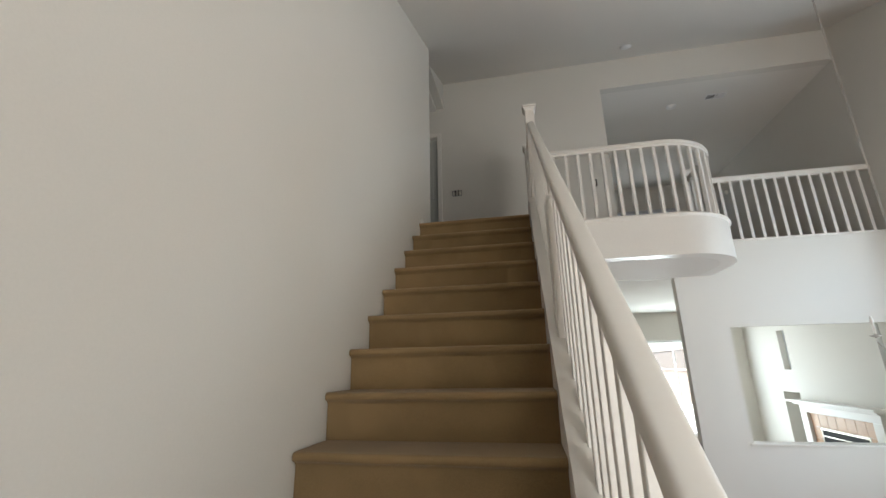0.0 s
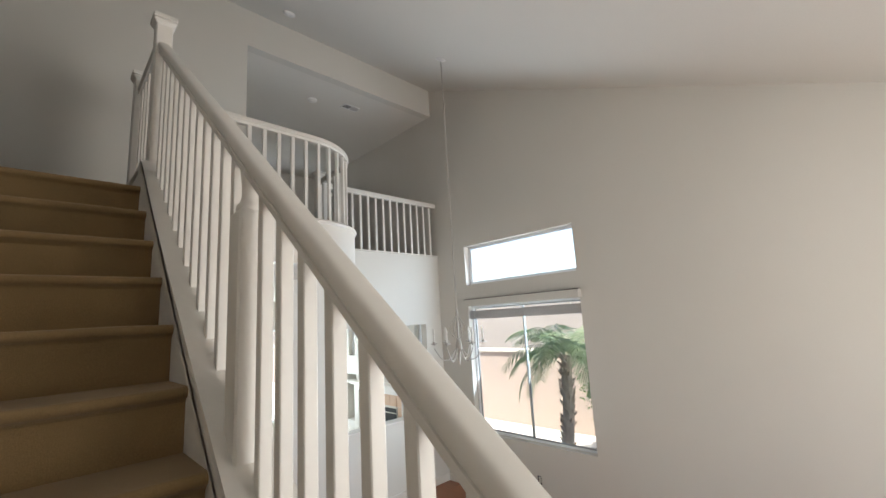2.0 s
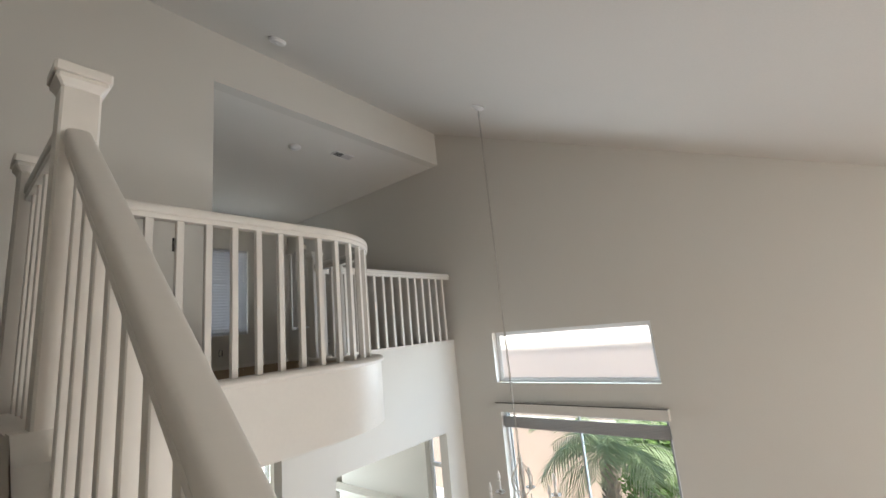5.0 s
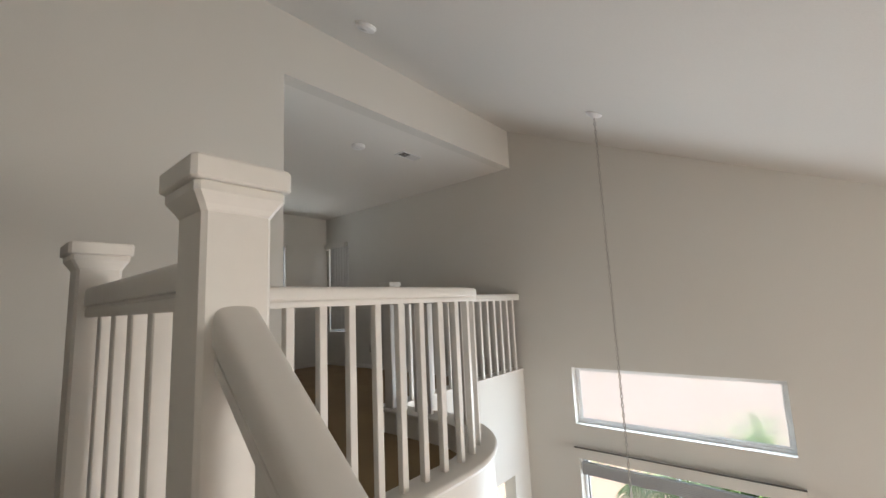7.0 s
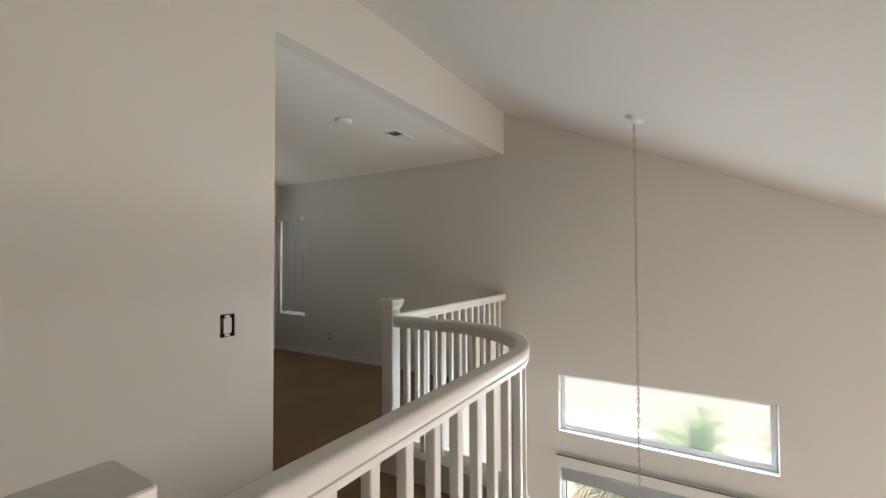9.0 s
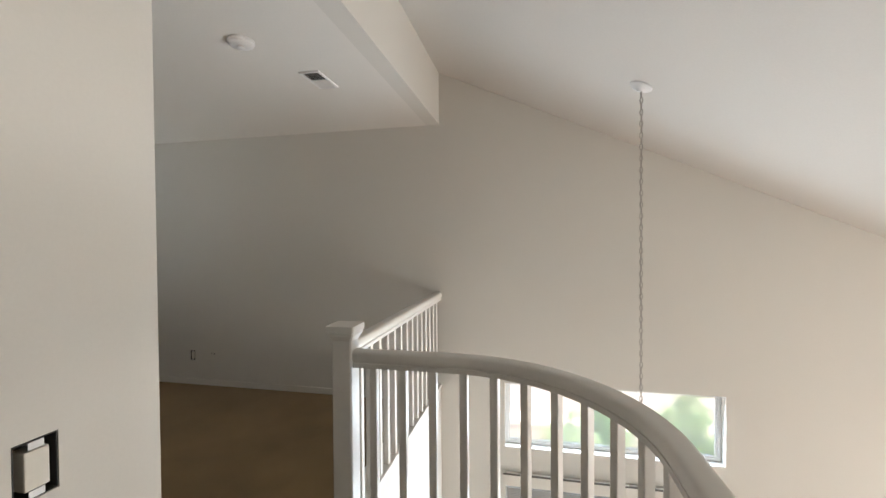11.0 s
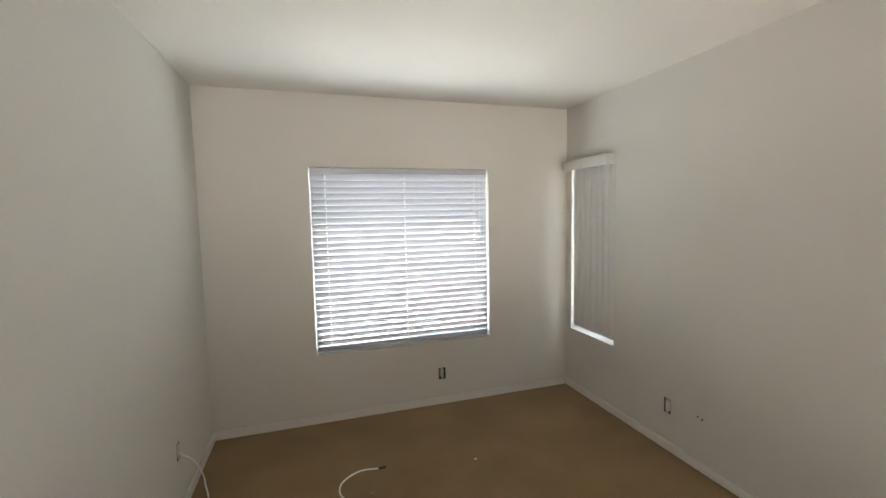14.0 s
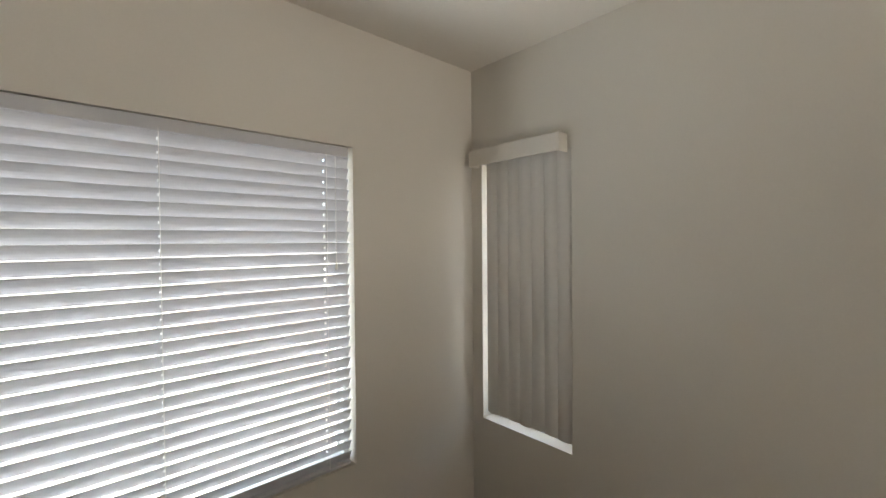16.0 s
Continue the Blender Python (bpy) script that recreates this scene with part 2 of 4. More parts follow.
def sweep(path, profile, caps=True):
    """Sweeps a closed profile of (side, up) along a 3D path. Side points to the right of the way on the plan; up is vertical."""
    bm, rings = bmesh.new(), []
    pts = [Vector(p) for p in path]
    for i, p in enumerate(pts):
        a = (pts[i] - pts[i - 1]) if i else (pts[1] - pts[0])
        b = (pts[i + 1] - pts[i]) if i < len(pts) - 1 else a
        a, b = Vector((a.x, a.y, 0)).normalized(), Vector((b.x, b.y, 0)).normalized()
        t = (a + b).normalized()
        k = 1 / max(0.3, t.dot(a))
        side = Vector((t.y, -t.x, 0)) * k
        rings.append([bm.verts.new(p + side * s + Vector((0, 0, u))) for s, u in profile])
    n = len(profile)
    for r, q in zip(rings, rings[1:]):
        for i in range(n):
            bm.faces.new([r[i], r[(i + 1) % n], q[(i + 1) % n], q[i]])
    if caps:
        bm.faces.new(rings[0])
        bm.faces.new(rings[-1])
    return bm


def tube(bm, pts, radius, sides=8, taper=None):
    """Adds a round tube along a 3D line of points."""
    pts = [Vector(p) for p in pts]
    rings = []
    for i, p in enumerate(pts):
        t = (pts[min(i + 1, len(pts) - 1)] - pts[max(i - 1, 0)]).normalized()
        a = t.orthogonal().normalized() if i == 0 else (last - t * last.dot(t)).normalized()
        last = a
        b = t.cross(a)
        r = radius if taper is None else radius + (taper - radius) * i / (len(pts) - 1)
        rings.append([bm.verts.new(p + (a * math.cos(k * math.tau / sides) + b * math.sin(k * math.tau / sides)) * r) for k in range(sides)])
    for r, q in zip(rings, rings[1:]):
        for k in range(sides):
            bm.faces.new([r[k], r[(k + 1) % sides], q[(k + 1) % sides], q[k]])
    bm.faces.new(rings[0])
    bm.faces.new(rings[-1])
    return bm


def lathe(bm, x, y, profile, sides=20):
    """Adds a turned shape: profile of (radius, z)."""
    rings = [[bm.verts.new((x + r * math.cos(k * math.tau / sides), y + r * math.sin(k * math.tau / sides), z)) for k in range(sides)] for r, z in profile]
    for r, q in zip(rings, rings[1:]):
        for k in range(sides):
            bm.faces.new([r[k], r[(k + 1) % sides], q[(k + 1) % sides], q[k]])
    bm.faces.new(rings[0])
    bm.faces.new(rings[-1])
    return bm


def square_stack(bm, x, y, profile, bevel=0.0):
    """Adds a square post: profile of (half width, z)."""
    rings = []
    for h, z in profile:
        c = min(0.006, h * 0.15)
        ring = [(h, -h + c), (h, h - c), (h - c, h), (-h + c, h), (-h, h - c), (-h, -h + c), (-h + c, -h), (h - c, -h)]
        rings.append([bm.verts.new((x + a, y + b, z)) for a, b in ring])
    for r, q in zip(rings, rings[1:]):
        for k in range(8):
            bm.faces.new([r[k], r[(k + 1) % 8], q[(k + 1) % 8], q[k]])
    bm.faces.new(rings[0])
    bm.faces.new(rings[-1])
    return bm


# ---------------------------------------------------------------- the large structure
S = "structure"
GREAT_LOW = (2.945, 4.75, 0.605, 2.375)
GREAT_HIGH = (2.95, 4.754, 2.69, 3.274)
SIDE_WIN = (8.64, 9.22, 3.62, 5.10)
LOFT_WIN = (2.62, 4.128, 3.608, 5.10)
HEARTH_WIN = (5.70, 6.02, 0.50, 2.35)
NICHE_WIN = (7.92, 8.14, 1.60, 2.25)
FAMILY_WIN = (2.70, 4.50, 0.35, 2.20)
ASSUMED_WIN = (1.55, 3.95, 0.50, 2.60)

# boxes left without a cover plate: (u0, u1, z0, z1) in the wall's plane
FAR_SWITCH = (-0.325, -0.185, 4.175, 4.27)
NEAR_SWITCH = (1.652, 1.722, 4.128, 4.232)
HALL_OUTLET = (0.515, 0.57, 3.39, 3.49)
EAST_OUTLET = (8.065, 8.125, 3.308, 3.413)
NORTH_OUTLET = (3.632, 3.696, 3.268, 3.372)
WEST_OUTLET = (8.48, 8.535, 3.36, 3.46)
GREAT_OUTLET = (3.72, 3.775, 0.14, 0.24)

east = slab("x", EX, EX + 0.15, (-2.30, NY + 0.14), (-0.30, 6.3), [GREAT_LOW, GREAT_HIGH, SIDE_WIN, HEARTH_WIN, NICHE_WIN, EAST_OUTLET, GREAT_OUTLET, (7.87, 8.34, 0.35, 1.235), (NY, NY + 0.2, 5.76, 6.4)])
under_vault(east)
tagged(part("wall_east", east, PAINT), "off-white painted plaster wall with tall window openings", "wall", kind=S)

north1 = slab("y", N1, N1 + 0.12, (-3.2, EX), (GF, 6.15), [
    (1.93, EX + 0.01, 3.208, LC), (1.93, 2.76, U - 0.04, 3.208), (3.01, 4.605, 0.845, 2.15), (0.90, 2.49, GF, 2.78), (-1.36, -0.54, U, 5.185),
    FAR_SWITCH, NEAR_SWITCH, HALL_OUTLET])
tagged(part("wall_loft", north1, PAINT), "off-white painted plaster wall with a wide loft opening", "wall", kind=S)

north = slab("y", NY, NY + 0.14, (-0.25, EX), (-0.30, 5.76), [LOFT_WIN, FAMILY_WIN, NORTH_OUTLET])
tagged(part("wall_north", north, PAINT), "off-white painted plaster wall round a blinded window", "wall", kind=S)

stair_wall = under_vault(slab("x", WX - 0.12, WX, (-2.30, 3.78), (-0.30, 5.7)))
tagged(part("wall_stair", stair_wall, PAINT), "off-white painted plaster wall beside the carpeted stairs", "wall", kind=S)
tagged(part("wall_stair_lower", slab("x", WX - 0.12, WX, (3.78, NY), (GF, 2.78)), PAINT), "off-white painted plaster wall of the ground floor", "wall", kind=S)
header = under_vault(slab("x", WX - 0.24, WX - 0.12, (3.78, N1), (LC + 0.03, 6.3)))
tagged(part("wall_hall_header", header, PAINT), "off-white painted plaster header above the hall", "wall", kind=S)
tagged(part("wall_hall_south", slab("y", 3.66, 3.78, (-3.2, WX - 0.12), (2.78, LC)), PAINT), "off-white painted plaster hall wall", "wall", kind=S)
tagged(part("wall_hall_west", slab("x", -3.32, -3.2, (3.66, 7.62), (2.78, LC)), PAINT), "off-white painted plaster wall at the hall's end", "wall", kind=S)
tagged(part("wall_loft_west", slab("x", 1.73, 1.85, (N1 + 0.12, NY), (U - 0.03, LC), [WEST_OUTLET]), PAINT), "off-white painted plaster wall of the loft", "wall", kind=S)
tagged(part("wall_bedroom", slab("y", 7.5, 7.62, (-3.2, 1.73), (2.78, LC)), PAINT), "painted plaster wall of the room behind the door", "wall", kind=S)
tagged(part("wall_south", under_vault(slab("y", -2.30, -2.16, (WX, EX), (-0.30, 3.2), [ASSUMED_WIN])), PAINT), "off-white painted plaster wall behind the stairs", "wall", kind=S)

y0, y1 = -2.30, N1
bm = bmesh.new()
vs = [bm.verts.new((x, y, vault(y) + dz)) for dz in (0, 0.14) for x, y in ((WX - 0.38, y0), (EX + 0.15, y0), (EX + 0.15, y1), (WX - 0.38, y1))]
for q in ((0, 1, 2, 3), (4, 5, 6, 7), (0, 1, 5, 4), (1, 2, 6, 5), (2, 3, 7, 6), (3, 0, 4, 7)):
    bm.faces.new([vs[k] for k in q])
tagged(part("ceiling_vault", bm, CEIL), "off-white sloped plaster ceiling", "ceiling", kind=S)
tagged(part("ceiling_loft", slab("z", LC, LC + 0.12, (-3.32, EX), (N1 + 0.12, NY)), CEIL), "off-white flat plaster ceiling", "ceiling", kind=S)
tagged(part("ceiling_hall", slab("z", LC, LC + 0.12, (-3.32, WX - 0.24), (3.66, N1)), CEIL), "off-white flat plaster hall ceiling", "ceiling", kind=S)

# upper floor, with the rounded balcony
CX, CY, CR = 2.17, 4.84, 0.67


def arc(r, n=18):
    return [(CX + r * math.sin(k / n * math.pi / 2), CY - r * math.cos(k / n * math.pi / 2)) for k in range(n + 1)]


carpet_edge = [(-3.2, 3.78), (WX, 3.78), (WX, 3.30), (RX - 0.06, 3.30), (RX - 0.06, CY - CR + 0.06)] + arc(CR - 0.06) + [
    (CX + CR - 0.06, N1 + 0.12), (EX, N1 + 0.12), (EX, NY), (1.85, NY), (1.85, N1 + 0.12), (1.93, N1 + 0.12), (1.93, N1), (-3.2, N1)]
tagged(part("floor_upper", prism(carpet_edge, U - 0.03, U), CARPET), "worn tan-brown cut-pile carpet", "floor", kind=S)
joist_edge = [(WX, 3.36), (RX - 0.067, 3.36), (RX - 0.067, CY - CR + 0.067)] + arc(CR - 0.067) + [(CX + CR - 0.067, N1 - 0.002), (WX, N1 - 0.002)]
tagged(part("ceiling_lower", prism(joist_edge, 2.785, U - 0.032), CEIL), "off-white plaster underside of the gallery", "ceiling", kind=S)
tagged(part("ceiling_family", slab("z", 2.78, U - 0.032, (WX, EX - 0.001), (N1 + 0.122, NY - 0.001)), CEIL), "off-white plaster ceiling of the family room", "ceiling", kind=S)
tagged(part("floor_bedroom", slab("z", U - 0.03, U, (-3.2, 1.73), (N1 + 0.12, 7.5)), CARPET), "tan-brown carpet of the room behind the door", "floor", kind=S)

# low white kerb under the railings
kerb_profile = [(-0.065, -0.265), (0.085, -0.265), (0.085, 0.135), (0.102, 0.145), (0.107, 0.158), (0.102, 0.17), (0.09, 0.178), (-0.065, 0.178), (-0.078, 0.17), (-0.078, 0.152), (-0.065, 0.145)]
gallery = [(RX, 3.56), (RX, CY - CR)] + arc(CR) + [(CX + CR, N1)]
kerb_path = [(x, y, U) for x, y in [(RX + 0.0, CY - CR)] + arc(CR) + [(CX + CR, N1 - 0.002)]]
tagged(part("trim_balcony", sweep(kerb_path, kerb_profile), TRIM, smooth=True), "white painted rounded balcony kerb", "trim", kind=S)
tagged(part("trim_landing", sweep([(RX, 3.43, U), (RX, CY - CR - 0.07, U)], kerb_profile), TRIM, smooth=True), "white painted kerb at the landing", "trim", kind=S)
tagged(part("trim_loft_ledge", boxes((CX + CR - 0.03, EX - 0.002, N1 - 0.012, N1 + 0.135, 3.21, 3.23), bevel=0.006), TRIM), "white painted ledge under the loft railing", "trim", kind=S)


def baseboard(specs):
    for s in specs:
        tagged(part("baseboard", boxes(s, bevel=0.004), TRIM), "white painted baseboard", "baseboard", kind=S)


B = 0.062
baseboard([
    (1.85, EX, NY - 0.014, NY, U, U + B), (EX - 0.014, EX, N1 + 0.14, NY - 0.016, U, U + B), (1.85, 1.864, N1 + 0.122, NY - 0.016, U, U + B),
    (-0.47, 1.93, N1 - 0.014, N1, U, U + B), (-3.2, -1.43, N1 - 0.014, N1, U, U + B), (-3.2, WX - 0.12, 3.78, 3.794, U, U + B),
    (WX, WX + 0.014, 3.31, 3.78, U, U + B), (1.93, 1.997, N1, N1 + 0.12, U, U + B),
    (2.495, EX, N1 - 0.014, N1, GF, GF + 0.1), (EX - 0.014, EX, -2.16, N1 - 0.016, GF, GF + 0.1), (EX - 0.014, EX, N1 + 0.14, 6.04, GF, GF + 0.1)])

# door of the hall
door = tagged(empty("door_1", (-0.95, N1, U)), "closed panelled door, greyed for a dim doorway, in a white casing", "door", kind=S)
for s in ((-0.54, -0.475, N1 - 0.018, N1 - 0.001, U, 5.25), (-1.425, -1.36, N1 - 0.018, N1 - 0.001, U, 5.25), (-1.36, -0.54, N1 - 0.018, N1 - 0.001, 5.185, 5.25)):
    part("casing", boxes(s, bevel=0.005), TRIM, door)
# The doorway's dimness is put into the leaf's grey colour.
leaf = boxes((-1.355, -0.545, N1 + 0.06, N1 + 0.10, U + 0.012, 5.18), bevel=0.003)
for zc, hh in ((3.62, 0.40), (4.60, 0.42)):
    for xc in (-1.15, -0.75):
        add_box(leaf, xc - 0.13, xc + 0.13, N1 + 0.052, N1 + 0.061, zc - hh, zc + hh, bevel=0.004)
leaf = part("leaf", leaf, DOORDIM, door, "panelled leaf greyed for a dim doorway")
kn = bmesh.new()
tube(kn, [(-1.29, N1 + 0.06, U + 0.95), (-1.29, N1 + 0.02, U + 0.95)], 0.012, 10)
bmesh.ops.create_uvsphere(kn, u_segments=14, v_segments=8, radius=0.028, matrix=Matrix.Translation((-1.29, N1 + 0.0, U + 0.95)))
part("knob", kn, BRASS, leaf, "round metal door knob", smooth=True)


# ---------------------------------------------------------------- windows
def window(name, axis, face, rect, label, split=True, depth=0.15, sash_mat=None, glass=None):
    """A vinyl window set to the outside of a wall opening; rect is (u0, u1, z0, z1)."""
    u0, u1, z0, z1 = rect
    far = face + depth

    def put(a, b, d0, d1, c, d):
        return (d0, d1, a, b, c, d) if axis == "x" else (a, b, d0, d1, c, d)

    at = (face, (u0 + u1) / 2, z0) if axis == "x" else ((u0 + u1) / 2, face, z0)
    w = tagged(empty(name, at), label, "window", kind=S)
    d0, d1, t = far - 0.065, far - 0.01, 0.028
    e = 0.001
    bm = boxes(put(u0 + e, u1 - e, d0, d1, z0 + e, z0 + t), put(u0 + e, u1 - e, d0, d1, z1 - t, z1 - e), put(u0 + e, u0 + t, d0, d1, z0 + t, z1 - t), put(u1 - t, u1 - e, d0, d1, z0 + t, z1 - t), bevel=0.004)
    part("window_frame", bm, VINYL, w, "white vinyl frame")
    um = (u0 + u1) / 2
    spans = [(u0 + t, u1 - t)] if not split else [(u0 + t, um + 0.009), (um - 0.009, u1 - t)]
    for k, (a, b) in enumerate(spans):
        q0 = d0 + 0.008 + 0.022 * k
        q1 = q0 + 0.018
        s = 0.017
        bm = boxes(put(a, b, q0, q1, z0 + t, z0 + t + s), put(a, b, q0, q1, z1 - t - s, z1 - t), put(a, a + s, q0, q1, z0 + t + s, z1 - t - s), put(b - s, b, q0, q1, z0 + t + s, z1 - t - s), bevel=0.003)
        sash = part("sash", bm, sash_mat or VINYL, w)
        pane = part("pane", boxes(put(a + s, b - s, q0 + 0.007, q0 + 0.011, z0 + t + s, z1 - t - s)), glass or GLASS, sash, "glass pane that blurs the view" if glass else "clear glass pane")
        pane.visible_shadow = False
    return w


window("window_1", "x", EX, GREAT_LOW, "tall sliding window with thin sashes greyed as backlit, overlooking a palm", sash_mat=BACKLIT)
window("window_2", "x", EX, GREAT_HIGH, "wide white vinyl clerestory window with a blurring pane", split=False, glass=BLURRING)
window("window_3", "y", NY, LOFT_WIN, "white vinyl sliding window behind closed blinds", depth=0.14)
window("window_4", "x", EX, SIDE_WIN, "narrow white vinyl window behind vertical blinds", split=False)
hung = window("window_5", "x", EX, HEARTH_WIN, "narrow white double-hung window beside the fireplace", split=False)
part("meeting_rail", boxes((EX + 0.082, EX + 0.118, HEARTH_WIN[0] + 0.045, HEARTH_WIN[1] - 0.045, 1.59, 1.64), bevel=0.004), VINYL, hung)
window("window_6", "x", EX, NICHE_WIN, "small white window above the wall niche", split=False)
window("window_7", "y", NY, FAMILY_WIN, "large white sliding window of the family room", depth=0.14)
# Never in view; added as the opening for the assumed south light.
window("window_8", "y", -2.16, ASSUMED_WIN, "assumed wide white window, out of sight behind the stairs", depth=-0.14 + 0.075)

# ---------------------------------------------------------------- stairs
RISE, RUN, STEPS = 3.20 / 16, 0.2455, 14
TOP = 3.285
stairs = tagged(empty("staircase", (0.3, -0.6, 0)), "straight staircase with worn tan-brown carpeted steps", "staircase")


def step_mesh(k):
    """One carpeted step: a rounded nosing over a riser, with a slightly uneven surface."""
    zt = U - RISE * k
    yn = TOP - RUN * k
    prof = [(yn + RUN + 0.06, zt), (yn + 0.02, zt)]
    for a in range(0, 181, 30):
        prof.append((yn + 0.016 - 0.018 * math.sin(radians(a)), zt - 0.018 + 0.018 * math.cos(radians(a))))
    prof += [(yn + 0.028, zt - 0.05), (yn + 0.03, zt - RISE - 0.012), (yn + RUN + 0.06, zt - RISE - 0.012)]
    bm = bmesh.new()
    rows = []
    xs = [WX + 0.003 + (0.712 - WX) * i / 16 for i in range(17)]
    for x in xs:
        r = []
        for j, (y, z) in enumerate(prof):
            w = noise.noise(Vector((x * 5, y * 6 + k * 3.1, z * 6))) * 0.006 if 1 <= j <= 9 else 0
            r.append(bm.verts.new((x, y + w, z + w * 0.5)))
        rows.append(r)
    n = len(prof)
    for a, b in zip(rows, rows[1:]):
        for j in range(n):
            bm.faces.new([a[j], a[(j + 1) % n], b[(j + 1) % n], b[j]])
    bm.faces.new(rows[0])
    bm.faces.new(rows[-1])
    return bm


for k in range(STEPS + 1):
    part("step", step_mesh(k), CARPET, stairs, smooth=True)


def nose(y):
    """Height of the line over the step edges."""
    return U - (TOP - y) * RISE / RUN


SX0, SX1 = 0.703, RX + 0.085
foot = TOP - RUN * 15.3
bm = bmesh.new()
lift = 0.085
outline = [(foot, GF), (foot, nose(foot) + lift), (TOP + 0.03, nose(TOP + 0.03) + lift), (3.35, U + 0.178), (3.43, U + 0.178), (3.43, GF)]
a = [bm.verts.new((SX0, y, z)) for y, z in outline]
b = [bm.verts.new((SX1, y, z)) for y, z in outline]
bm.faces.new(a)
bm.faces.new(b)
for i in range(len(outline)):
    j = (i + 1) % len(outline)
    bm.faces.new([a[i], a[j], b[j], b[i]])
bmesh.ops.triangulate(bm, faces=[f for f in bm.faces if len(f.verts) > 4])
part("stringer", bm, TRIM, stairs, "white painted closed stringer")
tagged(part("wall_under_landing", slab("x", SX1 - 0.09, SX1, (3.432, CY - CR - 0.09), (GF, 2.779)), PAINT), "off-white painted plaster wall below the landing", "wall", kind=S)

# ---------------------------------------------------------------- railings
rail_profile = []
for a in range(0, 181, 15):
    c, q = math.cos(radians(a)), math.sin(radians(a))
    rail_profile.append((0.0325 * math.copysign(abs(c) ** 0.55, c), -0.024 + 0.024 * q ** 0.6))
rail_profile += [(-0.0325, -0.043), (-0.031, -0.046), (-0.025, -0.048), (-0.025, -0.053), (-0.029, -0.055), (-0.029, -0.071), (-0.027, -0.075),
                 (0.027, -0.075), (0.029, -0.071), (0.029, -0.055), (0.025, -0.053), (0.025, -0.048), (0.031, -0.046), (0.0325, -0.043)]
RT = 4.095          # top of the level handrails
railing_label = "white painted wooden railing with square balusters"


def newel_top(half, top):
    return [(half, top - 0.070), (half + 0.002, top - 0.067), (half + 0.005, top - 0.061), (half + 0.010, top - 0.053), (half + 0.014, top - 0.047), (half + 0.014, top - 0.036), (half + 0.012, top - 0.034), (half + 0.018, top - 0.033), (half + 0.020, top - 0.031), (half + 0.020, top - 0.006), (half + 0.018, top - 0.003)]


def newel(x, y, low, top, label):
    n = tagged(empty("newel_post", (x, y, low)), label, "newel post", group="newel posts of the railing")
    half = 0.045
    part("shaft", square_stack(bmesh.new(), x, y, [(half, low), (half, top - 0.070)]), TRIM, n)
    part("cap", square_stack(bmesh.new(), x, y, newel_top(half, top)), TRIM, n, "moulded square cap")
    return n


NEWEL_A = (RX, 3.395)
NEWEL_B = (RX - 0.005, CY - CR)
NEWEL_C = (CX + CR, N1 - 0.03)
newel(*NEWEL_A, U + 0.178, 4.208, "white painted square newel post at the stair head")
newel(*NEWEL_B, U + 0.178, 4.203, "white painted square newel post at the landing corner")
newel(*NEWEL_C, U + 0.178, 4.208, "white painted square newel post at the loft opening")


def baluster_mesh(h, cut=0.0):
    """A square baluster with softened edges, standing on z = 0; cut: how much the top rises along y."""
    bm = square_stack(bmesh.new(), 0, 0, [(0.0165, 0), (0.0165, h)])
    for v in bm.verts:
        v.co.z += v.co.y * cut
    bmesh.ops.scale(bm, vec=(K, K, K), verts=bm.verts)
    bmesh.ops.recalc_face_normals(bm, faces=bm.faces)
    me = bpy.data.meshes.new("baluster")
    bm.to_mesh(me)
    bm.free()
    me.materials.append(TRIM)
    return me


def balusters(places, height, parent, cut=0.0):
    """Balusters on the points places (x, y, z, turn), sharing one mesh."""
    me = baluster_mesh(height, cut)
    for x, y, z, turn in places:
        ob = new("baluster", me)
        ob.parent = parent
        ob.matrix_parent_inverse = Matrix.Translation(parent.location).inverted()
        ob.matrix_basis = pose(x * K, y * K, z * K, 0, 0, turn)


# sloped railing of the stairs
RAIL_REF, RAIL_Z = 3.35, 4.016


def rail_top(y):
    return RAIL_Z - (RAIL_REF - y) * 0.80


stair_rail = tagged(empty("stair_railing", (RX, 1.5, nose(1.5) + lift)), "white painted sloped wooden stair railing with square balusters", "railing")
part("handrail", sweep([(RX, y, rail_top(y)) for y in (foot + 0.05, 0.5, 1.5, 2.5, 3.356)], [(s * 0.92, u * 1.08 + 0.002) for s, u in rail_profile]), TRIM, stair_rail, "rounded white handrail", smooth=True)
MIDY = 1.775
spots = []
PITCH = RUN / 2
y = MIDY - PITCH * 22
while y < 3.30:
    if abs(y - MIDY) > 0.05 and y > foot + 0.1:
        spots.append((RX, y, nose(y) + lift - 0.002, 0))
    y += PITCH
for spot in spots:
    balusters([spot], rail_top(spot[1]) - nose(spot[1]) - lift - 0.07, stair_rail, RISE / RUN)
mid = bmesh.new()
mb, mt = nose(MIDY) + lift - 0.05, rail_top(MIDY)
square_stack(mid, RX, MIDY, [(0.045, mb), (0.045, mt - 0.215), (0.043, mt - 0.205), (0.030, mt - 0.19)])
lathe(mid, RX, MIDY, [(0.037, mt - 0.20), (0.040, mt - 0.19), (0.037, mt - 0.178), (0.029, mt - 0.17), (0.025, mt - 0.15), (0.026, mt - 0.11), (0.031, mt - 0.06)])
part("middle_post", mid, TRIM, stair_rail, "square post with a turned neck", smooth=True)

